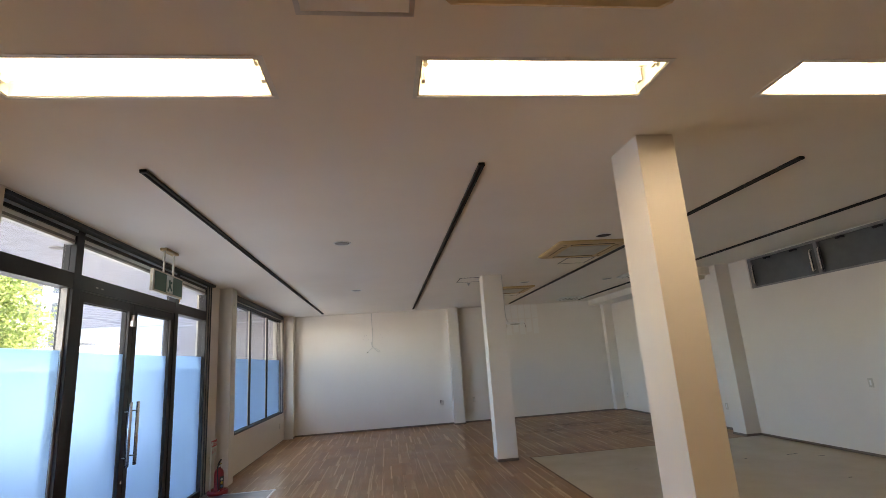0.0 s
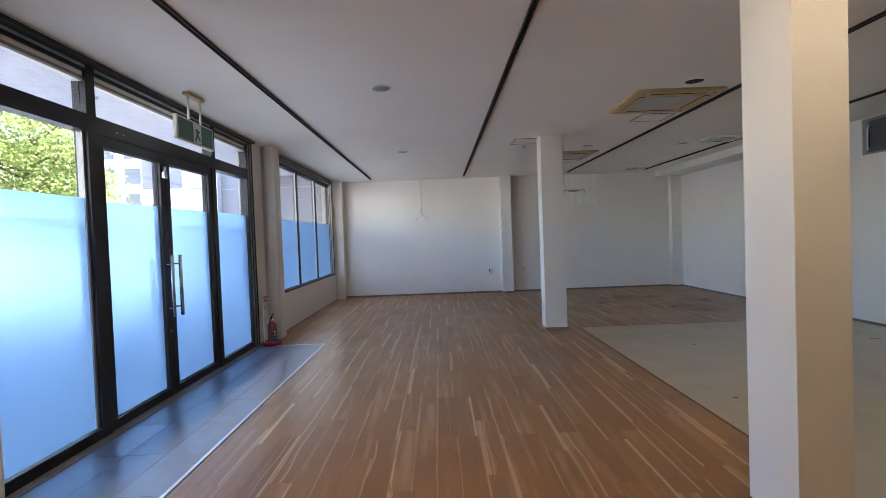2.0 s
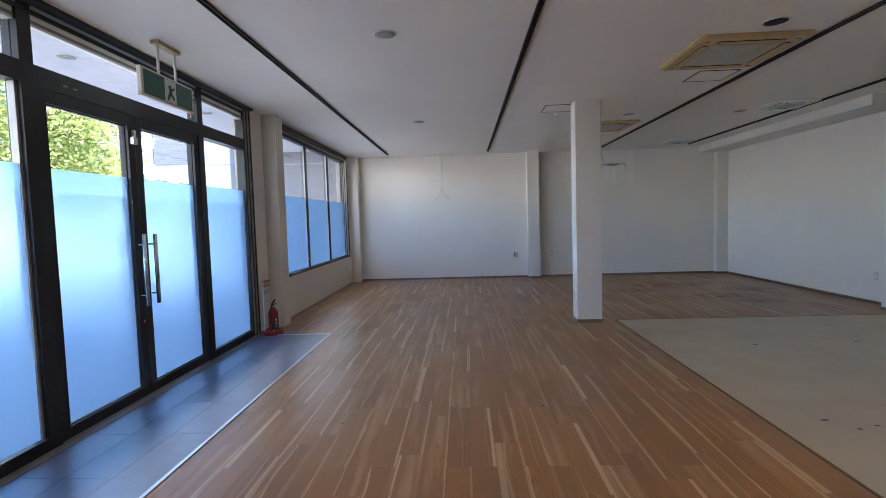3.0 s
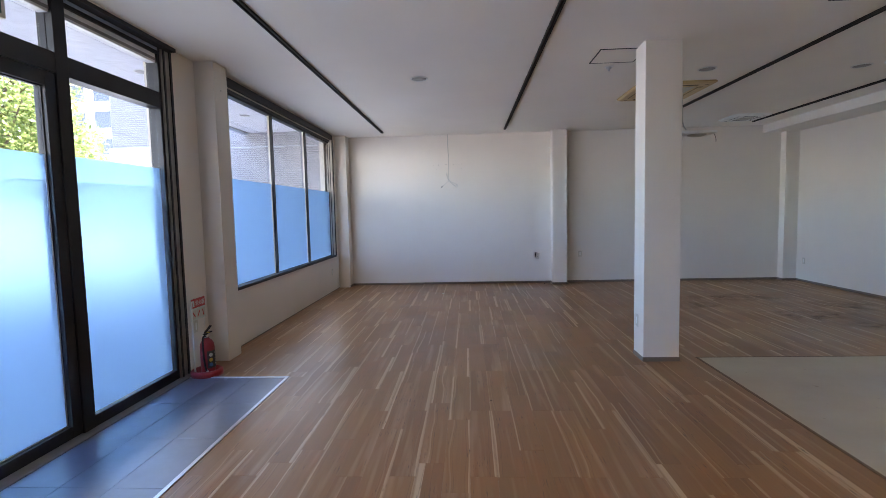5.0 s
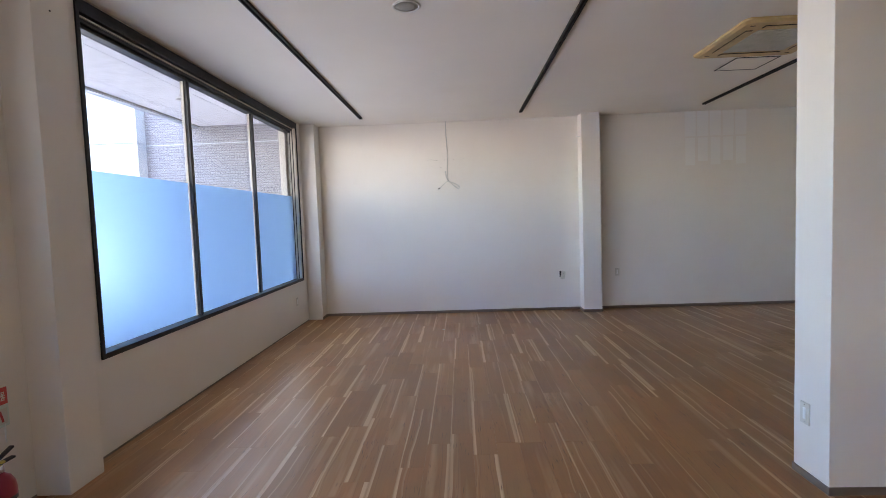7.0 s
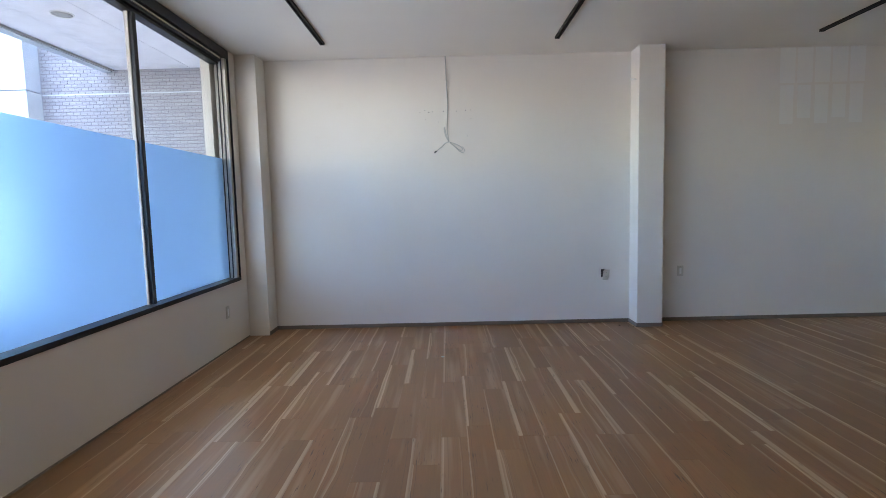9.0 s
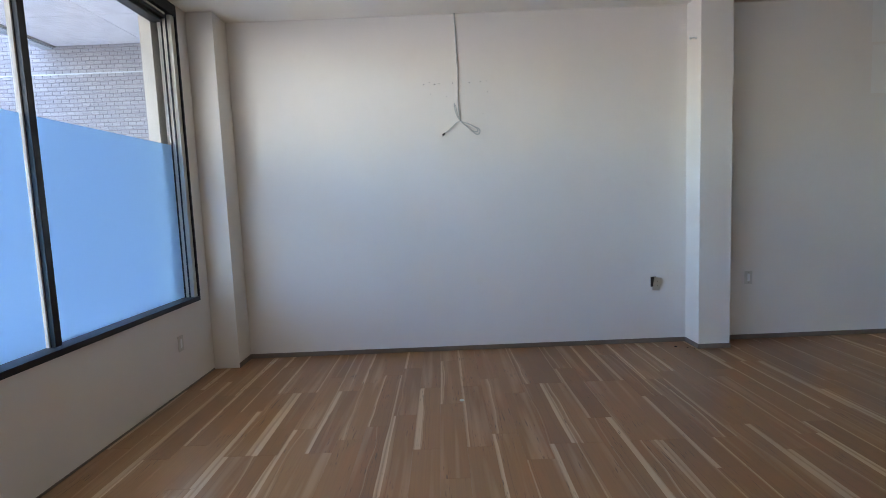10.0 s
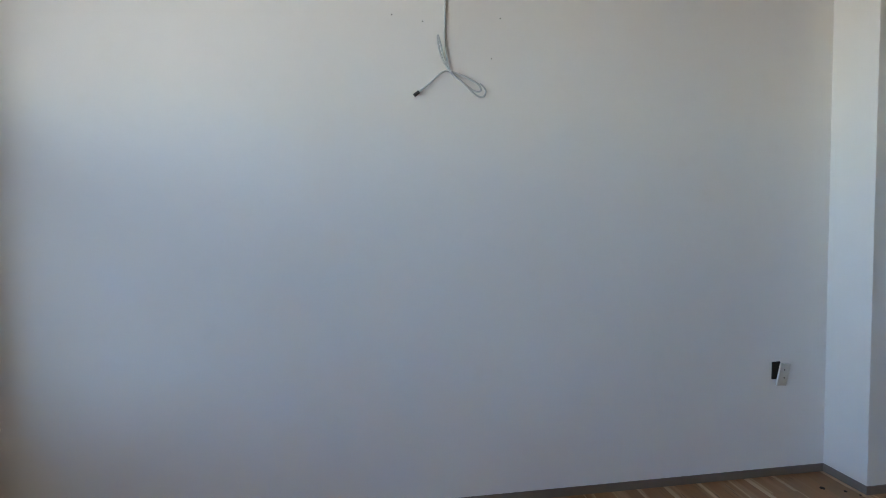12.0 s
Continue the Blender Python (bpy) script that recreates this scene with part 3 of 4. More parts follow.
part("edge_strip", bm, M_REVEAL, window_2, "cream metal edge strips")
bm = bmesh.new()
for z0, z1, x1 in ((HEAD - 0.135, HEAD - 0.11, FX1 + 0.004), (HEAD - 0.16, HEAD - 0.142, FX1 - 0.02)):
    add_box(bm, FX0 + 0.01, x1, WIN0 + 0.032, WIN1 - 0.12, z0, z1)
part("blind_box", bm, M_FRAME, window_2, "dark blind rail under the head")
lights = (WIN0 + 0.03, MULL[0] - 0.022), (MULL[0] + 0.036, MULL[1] - 0.022), (MULL[1] + 0.036, WIN1 - 0.061)
for a, b in lights:
    pane(window_2, a, b, SILL + 0.035, HEAD - 0.085, FROST)
# cream outer reveals
bm = bmesh.new()
add_box(bm, X0 - 0.222, FX0 - 0.004, WIN1 - 0.115, WIN1 - 0.002, SILL, HEAD)
add_box(bm, X0 - 0.222, DX0 - 0.004, JB + 0.02, DOOR1 - 0.002, 0, HEAD)
add_box(bm, X0 - 0.222, DX0 - 0.004, DOOR0 + 0.002, JB + 0.018, 2.90, HEAD - 0.002)
add_box(bm, X0 - 0.222, FX0 - 0.004, WIN0 + 0.002, WIN1 - 0.042, 2.90, HEAD - 0.002)
structure("trim_reveal", bm, M_REVEAL, "cream painted outer window reveals", "trim")

# high strip window in the east wall
window_3 = tagged(new("window_3"), "high strip window with grey panes and levers", "window", kind="structure")
bm = bmesh.new()
HX = X1 + 0.06
add_box(bm, X1 + 0.02, X1 + 0.1, HW0, HW1, HWZ0, HWZ0 + 0.03)
add_box(bm, X1 + 0.02, X1 + 0.1, HW0, HW1, HWZ1 - 0.03, HWZ1)
STILES = [HW1 - 0.03, HW1 - 1.40, HW1 - 2.77, HW1 - 4.14]
for y in STILES:
    add_box(bm, X1 + 0.02, X1 + 0.1, y - 0.03, y + 0.03, HWZ0 + 0.03, HWZ1 - 0.03)
part("frame", bm, M_HWFRAME, window_3, "dull grey aluminium frame")
for a, c in zip(STILES[1:], STILES):
    part("pane", box(HX, HX + 0.012, a + 0.03, c - 0.03, HWZ0 + 0.03, HWZ1 - 0.03), M_HIGH, window_3, "grey translucent pane")
    for y in (a + 0.40, c - 0.42):
        catch = part("catch", box(X1 - 0.004, X1 + 0.045, y - 0.055, y + 0.055, HWZ1 - 0.075, HWZ1 - 0.045, 0.006), M_FRAME, window_3, "dark catch")
        part("knob", box(X1 - 0.022, X1 - 0.004, y - 0.018, y + 0.03, HWZ1 - 0.085, HWZ1 - 0.05, 0.006), M_FRAME, catch)
# upright sash levers, one either side of each meeting stile
for y in [STILES[0] - 0.10] + [y + d for y in STILES[1:3] for d in (0.075, -0.075)]:
    lever = part("lever", cord([(X1 + 0.02, y, HWZ0 + 0.09), (X1 - 0.02, y + 0.004, HWZ0 + 0.075), (X1 - 0.026, y, HWZ0 + 0.12), (X1 - 0.022, y, HWZ1 - 0.16), (X1 + 0.02, y, HWZ1 - 0.13)], 0.013, 8), M_STEEL, window_3, "dull steel lever", True)
    part("back_plate", box(X1 + 0.005, X1 + 0.0195, y + 0.016, y + 0.040, HWZ0 + 0.06, HWZ1 - 0.12, 0.003), M_FRAME, lever)
structure("wall_outer", box(X1 + 0.9, X1 + 1.0, HW0 - 1, HW1 + 1, -0.2, 4.5), M_RENDER, "plain neighbouring wall outside the high window", "wall")

# ---- ceiling fittings ----
def strip_lamp():
    lamp = thing("ceiling_light", "recessed twin-tube fluorescent ceiling light, lit", "ceiling light", "row of ceiling lights")
    bm = bmesh.new()
    w, l, d = LAMP_Y1 - LAMP_Y0, LAMP_L, 0.11
    e = 0.004
    add_box(bm, e, l - e, e, w - e, d, d + 0.01)
    add_box(bm, e, l - e, e, 0.012, 0, d)
    add_box(bm, e, l - e, w - 0.012, w - e, 0, d)
    add_box(bm, e, 0.012, 0.012, w - 0.012, 0, d)
    add_box(bm, l - 0.012, l - e, 0.012, w - 0.012, 0, d)
    part("housing", bm, M_TROFFER, lamp, "yellowed white reflector trough")
    bm = bmesh.new()
    for x0, x1, y0, y1 in ((-0.02, l + 0.02, -0.02, 0.004), (-0.02, l + 0.02, w - 0.004, w + 0.02), (-0.02, 0.004, 0.004, w - 0.004), (l - 0.004, l + 0.02, 0.004, w - 0.004)):
        add_box(bm, x0, x1, y0, y1, -0.004, 0.0)
    part("frame", bm, M_WHITE, lamp, "thin white metal frame")
    for y in (0.09, w - 0.09):
        t = part("tube", rod((0.045, y, 0.055), (l - 0.045, y, 0.055), 0.0145, seg=14), M_TUBE, lamp, "lit fluorescent tube", True)
        for x in (0.025, l - 0.045):
            part("socket", box(x, x + 0.02, y - 0.018, y + 0.018, 0.03, 0.11, 0.003), M_BEIGE, t)
    return lamp


lamp = strip_lamp()
lamp.location = (LAMP_X[0], LAMP_Y0, H)
for x in LAMP_X[1:]:
    copy_thing(lamp, pose(x, LAMP_Y0, H))


def track_rail(x):
    ob = thing("track_rail", "long black lighting track, empty, on the ceiling", "lighting track", "ceiling tracks", (x, 2.97, H))
    bm = bmesh.new()
    l = 9.58
    add_box(bm, -0.021, -0.010, 0.03, l - 0.03, -0.022, 0)
    add_box(bm, 0.010, 0.021, 0.03, l - 0.03, -0.022, 0)
    add_box(bm, -0.010, 0.010, 0.03, l - 0.03, -0.006, 0)
    part("channel", bm, M_BLACK, ob)
    for y in (0, l - 0.03):
        part("end_cap", box(-0.023, 0.023, y, y + 0.03, -0.024, 0, 0.003), M_BLACK, ob)
    return ob


rail = track_rail(-1.545)
for x in (0.765, 3.345, 5.27):
    copy_thing(rail, pose(x, 2.97, H))


def cassette(label, colour, x, y, size=0.95):
    """Four-way ceiling cassette: bevelled face, four outlet flaps, grille in the middle."""
    ob = thing("air_conditioner", label, "air conditioner", "ceiling cassettes", (x, y, H))
    s = size / 2
    bm = bmesh.new()
    def ring(r, z):
        c = 0.035
        return [bm.verts.new(v) for v in ((-r + c, -r, z), (r - c, -r, z), (r, -r + c, z), (r, r - c, z), (r - c, r, z), (-r + c, r, z), (-r, r - c, z), (-r, -r + c, z))]
    a, b, c2 = ring(s, 0), ring(s, -0.018), ring(s - 0.03, -0.034)
    for p, q in ((a, b), (b, c2)):
        for k in range(8):
            bm.faces.new((p[k], p[(k + 1) % 8], q[(k + 1) % 8], q[k]))
    bm.faces.new(c2)
    bm.faces.new(a[::-1])
    bmesh.ops.recalc_face_normals(bm, faces=bm.faces)
    part("face_panel", bm, colour, ob)
    g = s - 0.20
    part("grille", box(-g, g, -g, g, -0.040, -0.033, 0.004), M_GRILLE, ob, "grey intake grille")
    bm = bmesh.new()
    for k in range(14):
        u = -g + 0.03 + k * (2 * g - 0.06) / 13
        add_box(bm, u - 0.004, u + 0.004, -g + 0.02, g - 0.02, -0.043, -0.040)
    part("grille_bars", bm, M_GRILLE, ob)
    o = s - 0.20
    for k in range(4):
        bm = box(-o, o, s - 0.155, s - 0.10, -0.0385, -0.034)
        flap = part("outlet", bm, M_DARK, ob, "dark air outlet slot")
        flap.rotation_euler = (0, 0, k * math.pi / 2)
        bm = box(0.008 - o, o - 0.008, s - 0.152, s - 0.104, -0.042, -0.0385, 0.002)
        vane = part("vane", bm, colour, ob)
        vane.rotation_euler = (0, 0, k * math.pi / 2)
    for k in range(4):
        u = (-1, 1, 1, -1)[k], (-1, -1, 1, 1)[k]
        part("corner_clip", box(u[0] * (s - 0.1) - 0.02, u[0] * (s - 0.1) + 0.02, u[1] * (s - 0.1) - 0.004, u[1] * (s - 0.1) + 0.004, -0.037, -0.034), M_DARK, ob)
    return ob


cassette("yellowed four-way cassette air conditioner flush in the ceiling", M_IVORY, 2.765, 6.06, 0.98)
cassette("yellowed four-way cassette air conditioner flush in the ceiling", M_IVORY, 2.645, 9.90)
cassette("yellowed four-way cassette air conditioner beside the strip lights", M_IVORY, 0.77, 0.865)
cassette("off-white cassette air conditioner near the boxed beam", M_WHITE, 4.92, 8.62, 0.62)
cassette("off-white cassette air conditioner near the end wall", M_WHITE, 4.87, 12.1, 0.62)


def hatch(x0, y0, s, edge, label):
    ob = thing("access_hatch", label, "access hatch", "ceiling hatches", (x0, y0, H))
    bm = bmesh.new()
    w = 0.022 if edge is M_ALU else 0.012
    for a, b, c, d in ((0, s, 0, w), (0, s, s - w, s), (0, w, w, s - w), (s - w, s, w, s - w)):
        add_box(bm, a, b, c, d, -0.005, 0)
    part("frame", bm, edge, ob, "thin metal frame")
    part("lid", box(w, s - w, w, s - w, -0.003, 0), M_CEIL, ob)
    return ob


hatch(-0.282, 1.43 - 0.47, 0.47, M_ALU, "square ceiling access hatch in a grey frame")
hatch(1.35, 8.09, 0.46, M_FRAME, "square ceiling access hatch in a dark thin frame")
hatch(2.79, 6.70, 0.44, M_FRAME, "square ceiling access hatch beside the air conditioner")
hatch(2.66, 10.48, 0.44, M_FRAME, "square ceiling access hatch beside the air conditioner")


def downlight(x, y, inner, label, r=0.085, z=H):
    ob = thing("downlight", label, "downlight", "ceiling downlights", (x, y, z))
    part("rim", lathe([(r, 0), (r, -0.006), (r - 0.008, -0.010), (r - 0.016, -0.006), (r - 0.016, 0)], 32), M_WHITE, ob, "white ring", True)
    part("reflector", lathe([(r - 0.016, -0.004), (r * 0.5, -0.007), (0.006, -0.008)], 32), inner, ob, "", True)
    return ob


GREYDISC = plain("grey_disc", (0.34, 0.34, 0.32), 0.5)
downlight(-0.427, 5.23, GREYDISC, "round grey speaker in the ceiling", 0.10)
downlight(-0.484, 8.90, GREYDISC, "round grey speaker in the ceiling", 0.10)
downlight(2.757, 5.34, M_DARK, "round dark open downlight in the ceiling", 0.105)
downlight(2.745, 8.93, GREYDISC, "round grey speaker in the ceiling", 0.10)
downlight(4.47, 9.02, GREYDISC, "round grey speaker in the ceiling", 0.10)

det = thing("sprinkler", "small white ceiling detector with a square plate", "detector", at=(1.60, 8.70, H))
part("plate", box(-0.045, 0.045, -0.045, 0.045, -0.006, 0, 0.002), M_WHITE, det)
part("head", lathe([(0.028, -0.006), (0.026, -0.02), (0.012, -0.03), (0.012, -0.045), (0.004, -0.05)], 16), M_ALU, det, "", True)

# exit sign
sign = thing("exit_sign", "green emergency exit sign hanging from the ceiling", "exit sign", at=(-2.30, 5.27, H))
part("ceiling_plate", box(-0.035, 0.035, -0.16, 0.16, -0.03, 0, 0.006), M_IVORY, sign, "yellowed ceiling plate")
for y in (-0.12, 0.12):
    part("rod", rod((0, y, -0.03), (0, y, -0.265), 0.011), M_WHITE, sign, "", True)
part("case", box(-0.018, 0.018, -0.38, 0.355, -0.495, -0.265, 0.006), M_CASE, sign, "cream plastic case")
part("face", box(0.018, 0.022, -0.352, 0.327, -0.475, -0.285), M_GREEN, sign, "dark green face")
part("symbol", box(0.022, 0.024, -0.085, 0.075, -0.473, -0.287), M_PALE, sign, "pale panel with a dark slanting mark")
for y, z, tilt, w, l in ((0.0, -0.372, 12, 0.020, 0.040), (0.028, -0.418, 48, 0.013, 0.035), (-0.022, -0.425, -30, 0.013, 0.038), (0.03, -0.362, -62, 0.010, 0.032)):
    bm = box(-0.001, 0.001, -w, w, -l, l, 0.0)
    bmesh.ops.transform(bm, matrix=pose(0.0255, y - 0.01, z, tilt), verts=bm.verts)
    part("mark", bm, M_GREEN, sign)
part("cord_switch", rod((0.0, 0.33, -0.495), (0.0, 0.33, -0.53), 0.004), M_IVORY, sign)

# ---- fire extinguisher on its stand, with its sign ----
EX, EY = -2.43, 7.562
stand = thing("extinguisher_stand", "red plastic stand with a pole and a red sign", "stand", at=(EX, EY, 0))
part("base", lathe([(0.140, 0.0), (0.140, 0.042), (0.134, 0.052), (0.112, 0.056), (0.100, 0.024), (0.01, 0.016)], 40), M_REDPL, stand, "", True)
part("pole", rod((-0.09, -0.04, 0.02), (-0.09, -0.04, 0.70), 0.008), M_WHITE, stand, "white pole")
part("stay", rod((-0.09, 0.165, 0.43), (-0.09, 0.165, 0.53), 0.004), M_WHITE, stand, "thin wire stay")
plate = part("sign_plate", box(-0.092, -0.088, -0.13, 0.115, 0.53, 0.735), M_PALE, stand, "red and white fire extinguisher sign")
plate.location = (0, 0.075, -0.015)
part("red_band", box(-0.088, -0.0865, -0.125, 0.112, 0.645, 0.732), M_SIGNRED, plate)
for k in range(3):
    y = -0.118 + k * 0.078
    part("picture_field", box(-0.088, -0.0868, y, y + 0.068, 0.545, 0.625), M_BEIGE, plate)
    bm = box(-0.0006, 0.0006, -0.006, 0.006, -0.03, 0.03)
    bmesh.ops.transform(bm, matrix=pose(-0.0862, y + 0.034, 0.585, (40, -35, 15)[k]), verts=bm.verts)
    part("picture_bar", bm, M_SIGNRED, plate)
part("bottle_symbol", box(-0.0865, -0.0855, -0.10, -0.072, 0.66, 0.715), M_PALE, plate)
txt = bpy.data.curves.new("lettering", "FONT")
txt.body = "\u6d88\u706b\u5668"
txt.size, txt.extrude, txt.align_x = 0.052, 0.0005, "LEFT"
letters = new("lettering", txt)
bpy.context.view_layer.update()
me = bpy.data.meshes.new_from_object(letters.evaluated_get(bpy.context.evaluated_depsgraph_get()))
bpy.data.objects.remove(letters)
me.materials.clear()
me.materials.append(M_PALE)
letters = new("lettering", me)
letters.parent = plate
letters.matrix_local = pose(-0.0858, -0.055, 0.668, 90, 0, 90)

ext = thing("fire_extinguisher", "red fire extinguisher with a dark label and black hose", "fire extinguisher", at=(EX + 0.01, EY + 0.01, 0.0175))
part("cylinder", lathe([(0.055, 0.0), (0.068, 0.008), (0.07, 0.02), (0.07, 0.27), (0.064, 0.305), (0.048, 0.335), (0.026, 0.352), (0.024, 0.36)], 32), M_RED, ext, "", True)
part("neck", lathe([(0.024, 0.358), (0.026, 0.37), (0.022, 0.39), (0.018, 0.40)], 20), M_STEEL, ext, "bright metal valve", True)
bm = box(-0.014, 0.014, -0.05, 0.09, 0.40, 0.412, 0.003)
part("lever_lower", bm, M_GASKET, ext, "black carrying handle")
bm = box(-0.012, 0.012, -0.02, 0.105, -0.006, 0.006, 0.003)
bmesh.ops.transform(bm, matrix=pose(0, -0.01, 0.425, 22), verts=bm.verts)
part("lever_upper", bm, M_GASKET, ext, "black squeeze lever")
part("safety_pin", lathe([(0.004, 0), (0.020, 0.002), (0.020, 0.006), (0.004, 0.008)], 16, (0.015, 0, 0.412)), M_YELLOW, ext, "yellow safety pin")
part("hose", cord([(-0.01, -0.02, 0.385), (0.0, -0.075, 0.37), (0.01, -0.098, 0.28), (0.015, -0.098, 0.15), (0.02, -0.085, 0.06), (0.025, -0.075, 0.04)], 0.009, 8), M_GASKET, ext, "black rubber hose", True)
part("nozzle", rod((0.025, -0.076, 0.045), (0.03, -0.062, 0.005), 0.010, 0.014), M_WHITE, ext)
# label wrapped on the cylinder
bm = bmesh.new()
R = 0.0712
cols = [[bm.verts.new((R * math.cos(a), R * math.sin(a), z)) for z in (0.06, 0.235)] for a in [radians(-65 + 11 * k) for k in range(13)]]
for a, b in zip(cols, cols[1:]):
    bm.faces.new((a[0], b[0], b[1], a[1]))
lab = part("label", bm, M_LABEL, ext, "dark printed label with round marks")
for k, mt in enumerate((M_PALE, M_YELLOW, M_BLUE)):
    a = radians(-38)
    c = Vector((0.072 * math.cos(a), 0.072 * math.sin(a), 0.195 - 0.05 * k))
    bm = bmesh.new()
    add_rod(bm, c - 0.0012 * Vector((math.cos(a), math.sin(a), 0)), c + 0.0012 * Vector((math.cos(a), math.sin(a), 0)), 0.019, seg=20)
    part("mark", bm, mt, lab)
for k in range(5):
    a = radians(12 + 4 * (k % 2))
    bm = box(-0.0008, 0.0008, -0.02, 0.02, -0.005, 0.005)
    bmesh.ops.transform(bm, matrix=Matrix.Translation((0.0722 * math.cos(a), 0.0722 * math.sin(a), 0.21 - 0.028 * k)) @ Matrix.Rotation(a, 4, "Z"), verts=bm.verts)
    part("print_bar", bm, M_BEIGE, lab)

ext.scale = (0.92, 0.92, 0.92)


# ---- wall plates, sockets and cables ----
def socket_plate(loc, turn, label, tilt=0.0):
    """A cover plate with rounded edges that looks along +y before it is turned."""
    ob = thing("socket", label, "socket", "wall sockets")
    ob.matrix_world = Matrix.Translation(loc) @ pose(0, 0, 0, 0, 0, turn) @ pose(0, 0, 0, 0, tilt, 0)
    part("plate", box(-0.035, 0.035, 0.0, 0.008, -0.06, 0.06, 0.003), M_BEIGE, ob)
    part("insert", box(-0.011, 0.011, 0.008, 0.010, -0.033, 0.033, 0.001), M_WHITE, ob)
    for z in (-0.047, 0.047):
        part("screw", rod((0, 0.007, z), (0, 0.0092, z), 0.003, seg=8), M_STEEL, ob)
    return ob


socket_plate((2.27, Y1, 0.575), 180, "beige wall socket plate on the end wall")
socket_plate((X0, 12.33, 0.375), -90, "beige wall socket plate under the window")
socket_plate((1.70, 8.045, 0.365), 90, "beige switch plate low on the column")
socket_plate((X1, 5.75, 0.95), 90, "beige switch plate on the side wall")
socket_plate((X1, 12.72, 0.40), 90, "beige wall socket plate in the far corner")
socket_plate((X1, 8.75, 0.42), 90, "beige wall socket plate beside the pilaster")
socket_plate((X0 - 0.07, 7.74, 0.42), -90, "beige wall socket plate behind the extinguisher")
# loose plate hanging askew over its open box
loose = thing("loose_socket", "beige socket plate hanging askew over its open box", "socket", at=(1.41, Y1, 0.555))
part("back_box", box(-0.034, 0.012, -0.006, 0, -0.032, 0.060), M_DARK, loose, "open black back box")
bm = box(-0.035, 0.035, -0.011, -0.002, -0.06, 0.06, 0.003)
bmesh.ops.transform(bm, matrix=pose(0.014, -0.014, -0.004, 6, 7, 10), verts=bm.verts)
part("plate", bm, M_BEIGE, loose)
for z in (-0.02, 0.022):
    part("screw_hole", rod((0.016, -0.030, z), (0.016, -0.0265, z), 0.003, seg=8), M_DARK, loose)

cab = thing("hanging_cable", "thin white cable hanging tied in a loop on the wall", "cable", at=(0, Y1, 0))
part("trunk", cord([(-0.335, -0.006, 3.0), (-0.330, -0.006, 2.75), (-0.322, -0.006, 2.55)], 0.007), M_CORD, cab, "", True)
part("wire", cord([(-0.322, -0.006, 2.55), (-0.324, -0.006, 2.40), (-0.330, -0.007, 2.22), (-0.322, -0.012, 2.13), (-0.305, -0.015, 2.07), (-0.26, -0.018, 2.03), (-0.20, -0.02, 1.985), (-0.168, -0.02, 1.985), (-0.178, -0.018, 2.015), (-0.24, -0.016, 2.05), (-0.31, -0.013, 2.075)], 0.0045), M_CORD, cab, "", True)
part("loop", cord([(-0.31, -0.018, 2.07), (-0.345, -0.016, 2.13), (-0.363, -0.014, 2.20), (-0.362, -0.013, 2.235), (-0.352, -0.013, 2.20), (-0.335, -0.014, 2.13), (-0.31, -0.016, 2.075), (-0.25, -0.02, 2.02), (-0.19, -0.022, 1.965), (-0.155, -0.022, 1.96), (-0.145, -0.02, 1.99), (-0.17, -0.018, 2.02)], 0.0042), M_CORD, cab, "", True)
part("tail", cord([(-0.31, -0.02, 2.075), (-0.35, -0.022, 2.065), (-0.40, -0.022, 2.02), (-0.462, -0.02, 1.972)], 0.004), M_CORD, cab, "", True)
part("plug", rod((-0.455, -0.02, 1.977), (-0.478, -0.02, 1.960), 0.008), M_GASKET, cab, "dark plug end")
part("tie", lathe([(0.007, -0.006), (0.008, 0), (0.007, 0.006)], 10, (-0.31, -0.016, 2.073)), M_WHITE, cab)

# screw holes and small marks in the end wall
for k, (x, z, r) in enumerate(((-0.627, 2.408, 0.004), (-0.575, 2.425, 0.003), (-0.53, 2.406, 0.006), (-0.49, 2.410, 0.004), (-0.37, 2.412, 0.004), (-0.318, 2.42, 0.003), (-0.225, 2.41, 0.004), (-0.125, 2.415, 0.004), (-0.067, 2.42, 0.003), (-0.57, 2.325, 0.003), (-0.065, 2.325, 0.003), (-0.11, 2.14, 0.003), (-0.43, 2.30, 0.003))):
    part("screw_hole", rod((x, Y1 - 0.0012, z), (x, Y1 + 0.001, z), r, seg=10), M_DARK, wall_north)
part("screw_hole", rod((-2.4205, 8.11, 2.74), (-2.4185, 8.11, 2.74), 0.006, seg=10), M_DARK, wall_west)
# strips of light reflected onto the end wall, painted as paler wallpaper
M_LIGHTPATCH = wallpaper("light_patch_wallpaper", (0.815, 0.785, 0.735), 0.2, 0.55)
for k in range(5):
    x = 3.32 + 0.19 * k
    part("light_strip", box(x, x + 0.165, Y1 - 0.0022, Y1 - 0.0002, 2.62, 2.995), M_LIGHTPATCH, wall_north)
    part("light_strip", box(x + 0.01, x + 0.155, Y1 - 0.0018, Y1 - 0.0002, 2.18 + 0.06 * (k % 2), 2.595), M_LIGHTPATCH, wall_north)

# wall bracket shelf with cable on the middle column
br = thing("bracket_shelf", "small white bracket shelf with a dangling cable on the column", "shelf", at=(2.035, 8.0, 2.15))
part("board", box(0.0, 0.33, -0.11, 0.11, 0, 0.024, 0.004), M_WHITE, br)
bm = box(0.0, 0.05, -0.03, 0.03, -0.055, -0.001, 0.006)
add_box(bm, 0.0, 0.012, -0.03, 0.03, -0.13, -0.055, 0.003)
part("brace", bm, M_BEIGE, br, "small angled bracket under the board")
bm = lathe([(0.085, -0.001), (0.080, -0.009), (0.05, -0.018), (0.01, -0.021)], 24)
